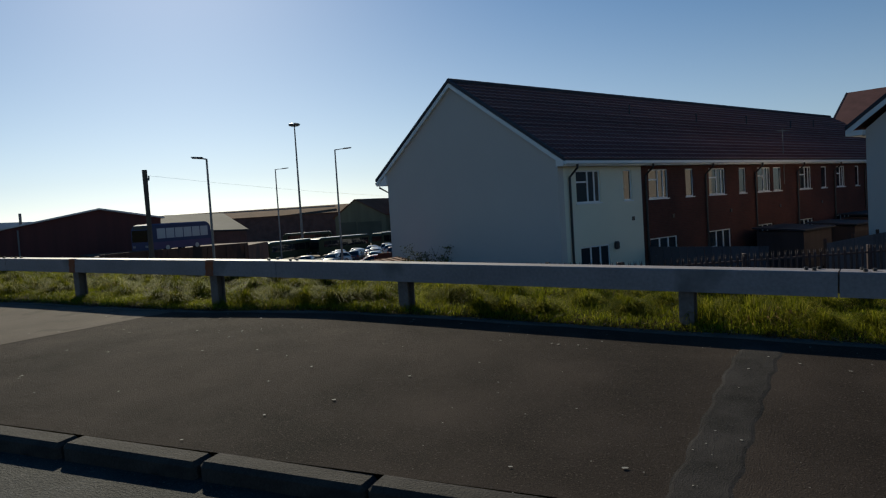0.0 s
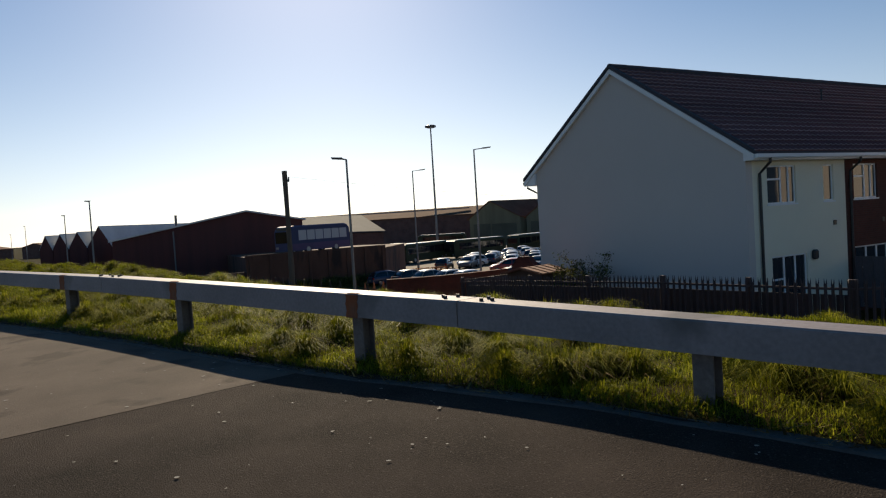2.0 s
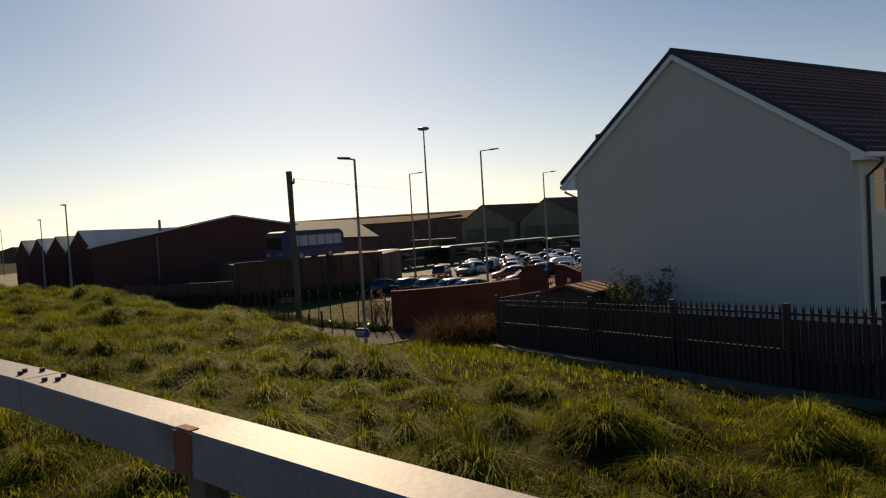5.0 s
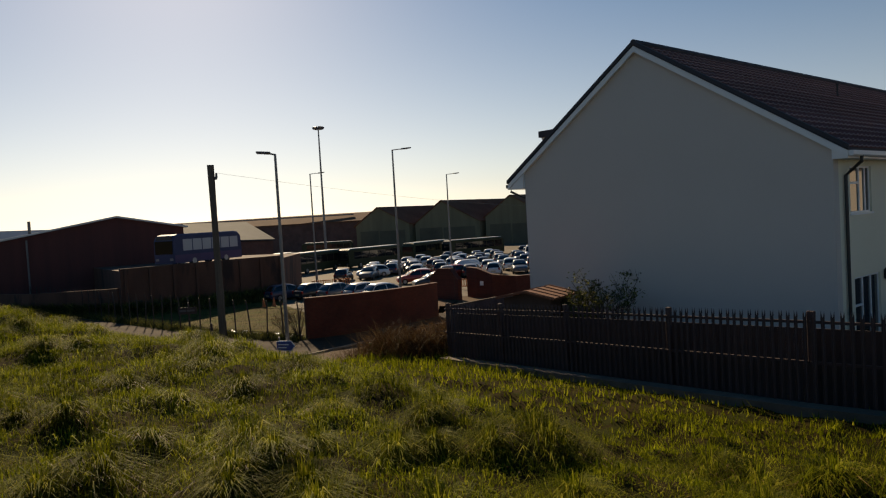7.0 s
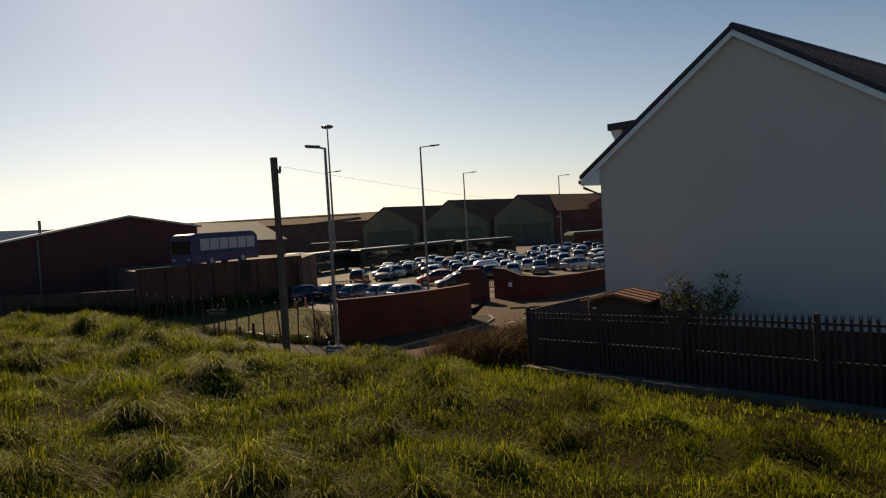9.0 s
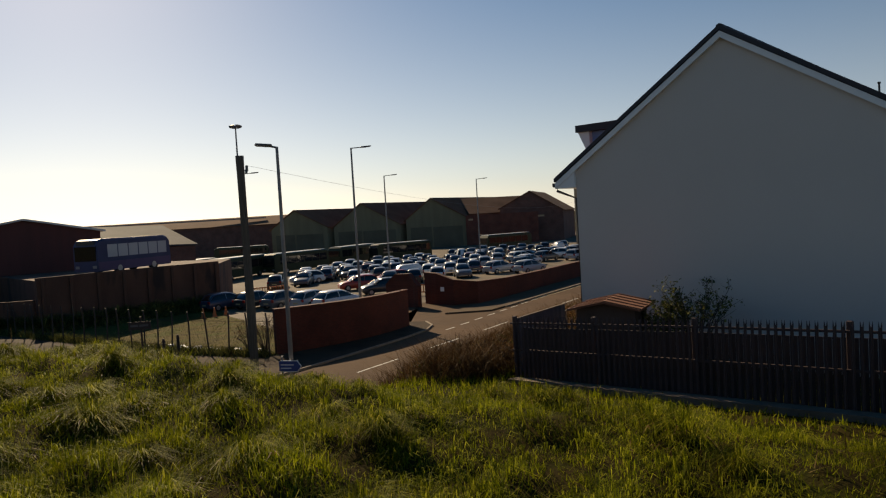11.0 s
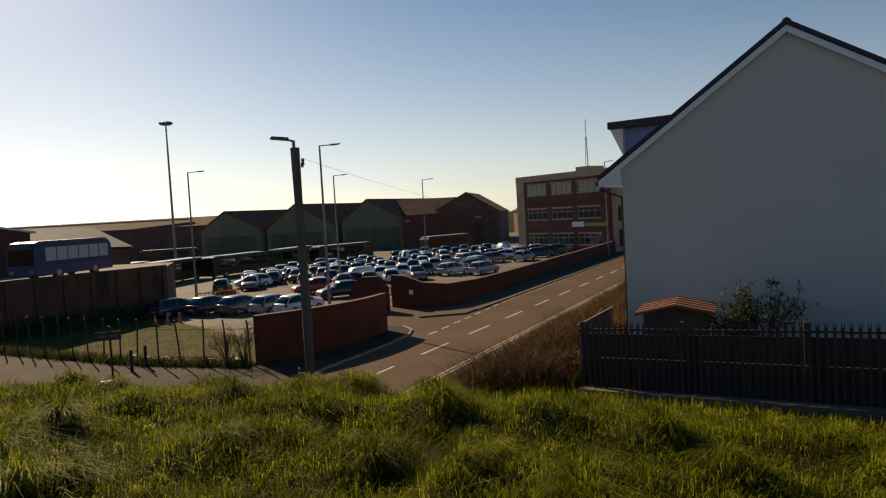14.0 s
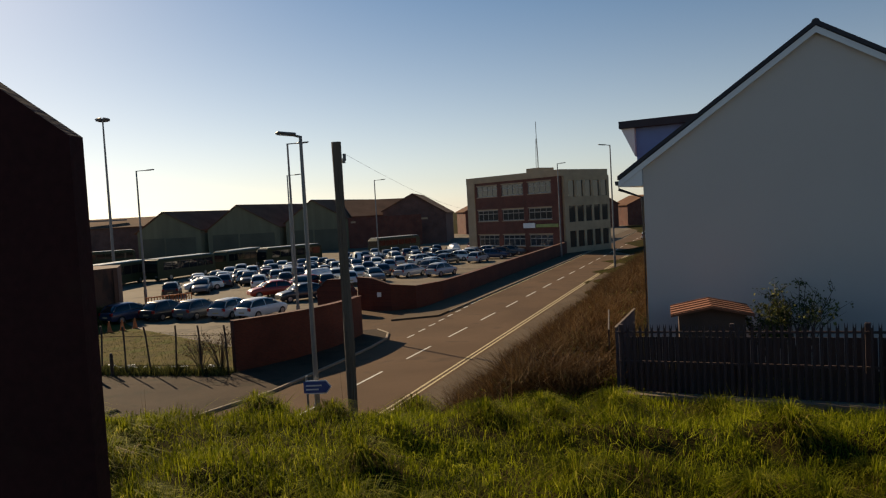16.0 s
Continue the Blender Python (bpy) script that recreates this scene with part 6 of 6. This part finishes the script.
def tufts(name, n, per, seed, la, lb, sa, sb, hmin, hmax, width, material, label, prefer, spread=0.095, small=0.55, large=1.25, droop=0.8):
    """Tussocks: bent blades that spring from one place and lean outwards."""
    r = np.random.default_rng(seed)
    cl, cs = r.uniform(la, lb, n * 4), sa + (sb - sa) * r.random(n * 4) ** 1.25
    mound = prefer * hump(RX + DX * cl + DY * cs, RY + DY * cl - DX * cs) + 0.5 * r.random(n * 4)
    best = np.argsort(-mound)[:n]
    cl, cs = cl[best], cs[best]
    size = small + large * r.random(n) ** 2
    k = np.repeat(np.arange(n), per)
    a0 = r.uniform(0, math.tau, n * per)
    rad = np.abs(r.normal(0, spread, n * per)) * size[k]
    l, s = cl[k] + rad * np.cos(a0), cs[k] + rad * np.sin(a0)
    ok = s > edge_s(l) + 0.05
    l, s, k, a0, rad = l[ok], s[ok], k[ok], a0[ok], rad[ok]
    m = len(l)
    x, y = RX + DX * l + DY * s, RY + DY * l - DX * s
    a1 = a0 + r.normal(0, 0.75, m)
    ox, oy = DX * np.cos(a1) + DY * np.sin(a1), DY * np.cos(a1) - DX * np.sin(a1)
    z = turf_z(x, y, s)
    crown = np.exp(-(rad / (1.6 * spread * size[k])) ** 2)
    h = (hmin + (hmax - hmin) * r.random(m)) * (0.6 + 0.4 * size[k]) * (0.55 + 0.45 * crown)
    b = np.clip(r.normal(droop, 0.45, m) + rad / (0.9 * spread * size[k]) * 0.45, 0.1, 2.0) * h
    w = width * r.uniform(0.6, 1.4, m)
    dx, dy = -oy * w, ox * w
    v = np.empty((m, 4, 3))
    mx, my, mz = x + ox * b * 0.38, y + oy * b * 0.38, z + h * 0.72
    v[:, 0] = np.stack([x, y, z - 0.02], 1)
    v[:, 1] = np.stack([mx - dx, my - dy, mz], 1)
    v[:, 2] = np.stack([mx + dx, my + dy, mz], 1)
    v[:, 3] = np.stack([x + ox * b, y + oy * b, z + h * (1.0 - 0.42 * np.clip(b / h, 0, 1.7))], 1)
    i0 = np.arange(m) * 4
    f = np.concatenate([np.stack([i0, i0 + 1, i0 + 2], 1), np.stack([i0 + 1, i0 + 3, i0 + 2], 1)])
    ob = from_arrays(name, v.reshape(-1, 3), f, material)
    return tagged(ob, label, "grass", kind="stuff")


blades("grass", 900000, 1, -8, 30, -0.7, 7.2, 0.02, 0.07, 0.0029, GRASS, "short rough green spring grass along the bank", "grass", 1.25, 1.35, thin=True)
tufts("low_tussocks", 2600, 56, 5, -10, 8.5, -0.45, 7.4, 0.025, 0.075, 0.0025, GRASS, "close low tufts of green grass below the barrier", 0.0, droop=0.6)
tufts("small_tussocks", 3700, 56, 55, 8.0, 31, -0.45, 7.4, 0.04, 0.115, 0.0025, GRASS, "close drooping tufts of green grass on the bank", 0.0, droop=0.5)
tufts("tussocks", 560, 520, 15, -11, 32, -0.2, 8.5, 0.08, 0.20, 0.0020, GRASS_LONG, "dense drooping tussocks of longer grass on the bank", 0.9, 0.085, 0.7, 1.0, 0.6)
tufts("dead_tussocks", 560, 80, 15, -11, 32, -0.2, 8.5, 0.04, 0.13, 0.003, THATCH, "straw-coloured dead blades at the foot of the tussocks", 0.9, 0.10, 0.7, 1.0, 1.1)
tufts("verge_tussocks", 130, 620, 77, -6, 10, -0.12, 2.6, 0.10, 0.19, 0.0019, GRASS_LONG, "clumps of longer grass below the barrier", 0.3, 0.075, 0.75, 0.7, 0.5)
blades("verge_straw", 16000, 78, -7, 9, -0.4, 2.2, 0.015, 0.05, 0.0035, THATCH, "pale straw and dead stems lying below the barrier", "dead grass", 2.4, clear=-0.03)
blades("slope_grass", 70000, 23, -12, 10, 5.5, 12.5, 0.05, 0.16, 0.0045, GRASS, "longer grass running down to the fence", "grass", 0.7)
blades("far_grass", 90000, 3, -14, 60, 6.0, 20.0, 0.06, 0.18, 0.009, GRASS, "grass down the slope of the bank", "grass", 0.7)
blades("thatch", 60000, 4, -12, 34, -0.6, 7.5, 0.01, 0.04, 0.0032, THATCH, "dead brown thatch lying between the tussocks", "dead grass", 2.6, 1.2, clear=-0.02)
blades("dead_stems", 110, 14, -4, 26, 4.3, 9.0, 0.15, 0.40, 0.0025, DRY, "thin dry weed stems on the brow of the bank", "weeds", 0.18)

# ---- scrub on the slope beside the road ----
def scrub(name, n, seed, place, hmin, hmax, size, material, label, cat, lean=0.35):
    r = np.random.default_rng(seed)
    x, y, z, hh = place(r, n)
    h = (hmin + (hmax - hmin) * r.random(n)) * hh
    a = r.uniform(0, math.tau, n)
    bx, by = r.normal(0, lean, n) * h, r.normal(0, lean, n) * h
    w = size * r.uniform(0.5, 1.5, n)
    dx, dy = np.cos(a) * w, np.sin(a) * w
    v = np.empty((n, 3, 3))
    v[:, 0] = np.stack([x - dx, y - dy, z], 1)
    v[:, 1] = np.stack([x + dx, y + dy, z], 1)
    v[:, 2] = np.stack([x + bx, y + by, z + h], 1)
    i0 = np.arange(n) * 3
    ob = from_arrays(name, v.reshape(-1, 3), np.stack([i0, i0 + 1, i0 + 2], 1), material)
    return tagged(ob, label, cat, kind="stuff")


def bank_strip(r, n):
    u = 20 + 75 * r.random(n) ** 1.3
    c = -30.6 + 6.0 * r.random(n) ** 1.3
    k = 130
    cu, cc = 20 + 75 * r.random(k) ** 1.6, -30.4 + 5.6 * r.random(k) ** 1.2
    p = r.integers(0, k, n)
    t = r.random(n) < 0.75
    u = np.where(t, cu[p] + r.normal(0, 0.5, n), u)
    c = np.where(t, cc[p] + r.normal(0, 0.4, n), c)
    x, y = u * RA[0] + c * RB[0], u * RA[1] + c * RB[1]
    lift = r.random(n) * 0.6 * t
    return x, y, land(x, y) + lift, 0.6 + 0.8 * r.random(k)[p]


scrub("scrub", 110000, 7, bank_strip, 0.18, 0.62, 0.010, DRY, "dense brown dead scrub on the roadside slope", "scrub", 0.9)
scrub("scrub_leaves", 12000, 8, bank_strip, 0.05, 0.15, 0.03, SHRUB, "sparse olive leaves in the roadside scrub", "scrub", 0.8)


def bush(name, x, y, z, r0, h, n, seed, label, material=SHRUB, bare=0.4):
    """A twiggy shrub: branching stems and many small leaves."""
    rr = random.Random(seed)
    t = thing(name, pose(x, y, z), label, "bush")
    bm = bmesh.new()
    tips = []
    for i in range(26):
        a, s = rr.uniform(0, math.tau), rr.uniform(0.3, 1)
        e = Vector((r0 * s * math.cos(a), r0 * s * math.sin(a), h * rr.uniform(0.55, 1.0)))
        mid = e * 0.5 + Vector((0, 0, h * 0.12))
        tube(bm, [(0, 0, -0.05), mid, e], 0.018, 4, 0.006)
        for j in range(6):
            q = mid.lerp(e, rr.uniform(0.1, 1))
            e2 = q + Vector((rr.uniform(-1, 1), rr.uniform(-1, 1), rr.uniform(0.1, 1))) * r0 * 0.32
            tube(bm, [q, e2], 0.008, 3, 0.003)
            tips.append((q, e2))
    part("branch_work", bm, TWIG, t)
    r = np.random.default_rng(seed)
    pts = np.array([q.lerp(e, rr.random()) for q, e in (rr.choice(tips) for _ in range(n))]) + r.normal(0, 0.05, (n, 3))
    d1_, d2_ = r.normal(0, 0.03, (n, 3)), r.normal(0, 0.03, (n, 3))
    v = np.stack([pts, pts + d1_, pts + d1_ + d2_, pts + d2_], 1).reshape(-1, 3)
    i0 = np.arange(n) * 4
    ob = from_arrays("leaves", v, np.stack([i0, i0 + 1, i0 + 2, i0 + 3], 1), material)
    ob.parent = t
    tagged(ob, kind="stuff")
    return t


bush("garden_bush", -0.55, 30.1, -2.62, 1.2, 2.45, 1300, 31, "twiggy half-bare garden shrub against the white gable")
bush("garden_bush", -1.35, 30.3, -2.65, 0.75, 1.95, 2600, 32, "yellow-green shrub beside the garden house")
bush("bramble_bush", -6.3, 33.0, -2.85, 0.9, 0.9, 900, 35, "pale dead bramble clump beside the fence corner", DRY)
bush("bramble_bush", -5.7, 32.5, -2.8, 0.9, 0.9, 900, 36, "pale dead bramble clump beside the fence corner", DRY)
bush("verge_bush", -14.4, 52.0, -5.0, 1.2, 2.2, 260, 33, "bare brown thicket at the end of the brick wall", DRY)
bush("verge_bush", -15.3, 52.6, -5.0, 1.0, 1.6, 200, 34, "bare brown thicket at the end of the brick wall", DRY)
# rough plot behind the railings and its rubbish
sheet("rough_plot", [(-13.9, 51.4), (-20.0, 55.2), (-33, 67.6), (-21.5, 79), (-19.5, 71.5), (-13.2, 58)], -4.978, mat("mossy_ground", (0.095, 0.072, 0.02), 0.95, 0.6, 0.9, 30, 0.8, spots=((0.075, 0.075, 0.014), 0.7, 0.5), spec=0.05), "mossy rough ground behind the railings", "verge")
rng = random.Random(9)
for i in range(26):
    f = rng.random()
    x, y = -14.6 - 7.5 * f + rng.uniform(-0.2, 0.6), 52.0 + 5.6 * f + rng.uniform(0, 0.7)
    b_ = boxes((-0.2, 0.2, -0.12, 0.12, 0, 0.12), bevel=0.04)
    for v_ in b_.verts:
        v_.co += Vector((rng.uniform(-0.05, 0.05), rng.uniform(-0.05, 0.05), rng.uniform(0, 0.05)))
    solo("litter", b_, UPVC if i % 3 else PAINT, "crumpled pale rubbish caught along the railings", "litter", "rubbish by the railings", m=pose(x, y, -4.985, 0, 0, rng.uniform(0, 180)))


# brambles and rough grass below the retaining wall
def wall_foot(r, n):
    f = r.random(n)
    d = np.abs(r.normal(0, 1.0, n))
    x = -46 + 24.5 * f + 0.62 * d
    y = np.where(f < 0.53, 75.5 - 9.4 * f, 70.5 + 18.7 * (f - 0.53)) - 0.78 * d - 0.3
    return x, y, np.full(n, -5.0) + r.random(n) * 0.8 * (d < 1.2), 0.5 + 0.9 * np.abs(np.sin(f * 37.0))


scrub("brambles", 26000, 41, wall_foot, 0.15, 0.6, 0.03, SHRUB, "dark bramble thicket along the foot of the retaining wall", "scrub", 0.9)


def plot_area(r, n):
    u, v = r.random(n), r.random(n)
    x = -14.3 - 13 * u + 4.0 * v
    y = 52.2 + 12.5 * u + 9.0 * v
    return x, y, np.full(n, -4.98), 0.6 + 0.8 * r.random(n)


scrub("plot_grass", 9000, 42, plot_area, 0.03, 0.09, 0.012, SHRUB, "patchy rough grass behind the railings", "grass", 0.6)


def rail_foot(r, n):
    u = r.random(n)
    first = u < 0.2
    t = np.where(first, u / 0.2, (u - 0.2) / 0.8)
    x = np.where(first, -14.1 - 5.9 * t, -20.0 - 25.3 * t) + r.normal(0, 0.25, n)
    y = np.where(first, 51.2 + 3.9 * t, 55.1 + 24.4 * t) + r.normal(0, 0.25, n)
    return x, y, np.full(n, -4.98), 0.4 + np.abs(np.sin(u * 60)) * 0.9


scrub("weeds", 22000, 43, rail_foot, 0.1, 0.5, 0.02, SHRUB, "dark weeds growing along the iron railings", "weeds", 0.5)


# straw, soil crumbs and small stones swept against the edging
def edge_line(r, n):
    l = -8 + 26 * r.random(n)
    e = np.asarray(edge_s(l), float)
    s = e - 0.03 + np.abs(r.normal(0, 0.09, n))
    x, y = RX + DX * l + DY * s, RY + DY * l - DX * s
    return x, y, np.array([kerb_plane(a, b) for a, b in zip(l, s)]) + 0.012, 0.5 + r.random(n)


scrub("edge_straw", 5200, 51, edge_line, 0.01, 0.03, 0.005, THATCH, "dry straw and crumbs of soil along the edging", "litter", 2.6)
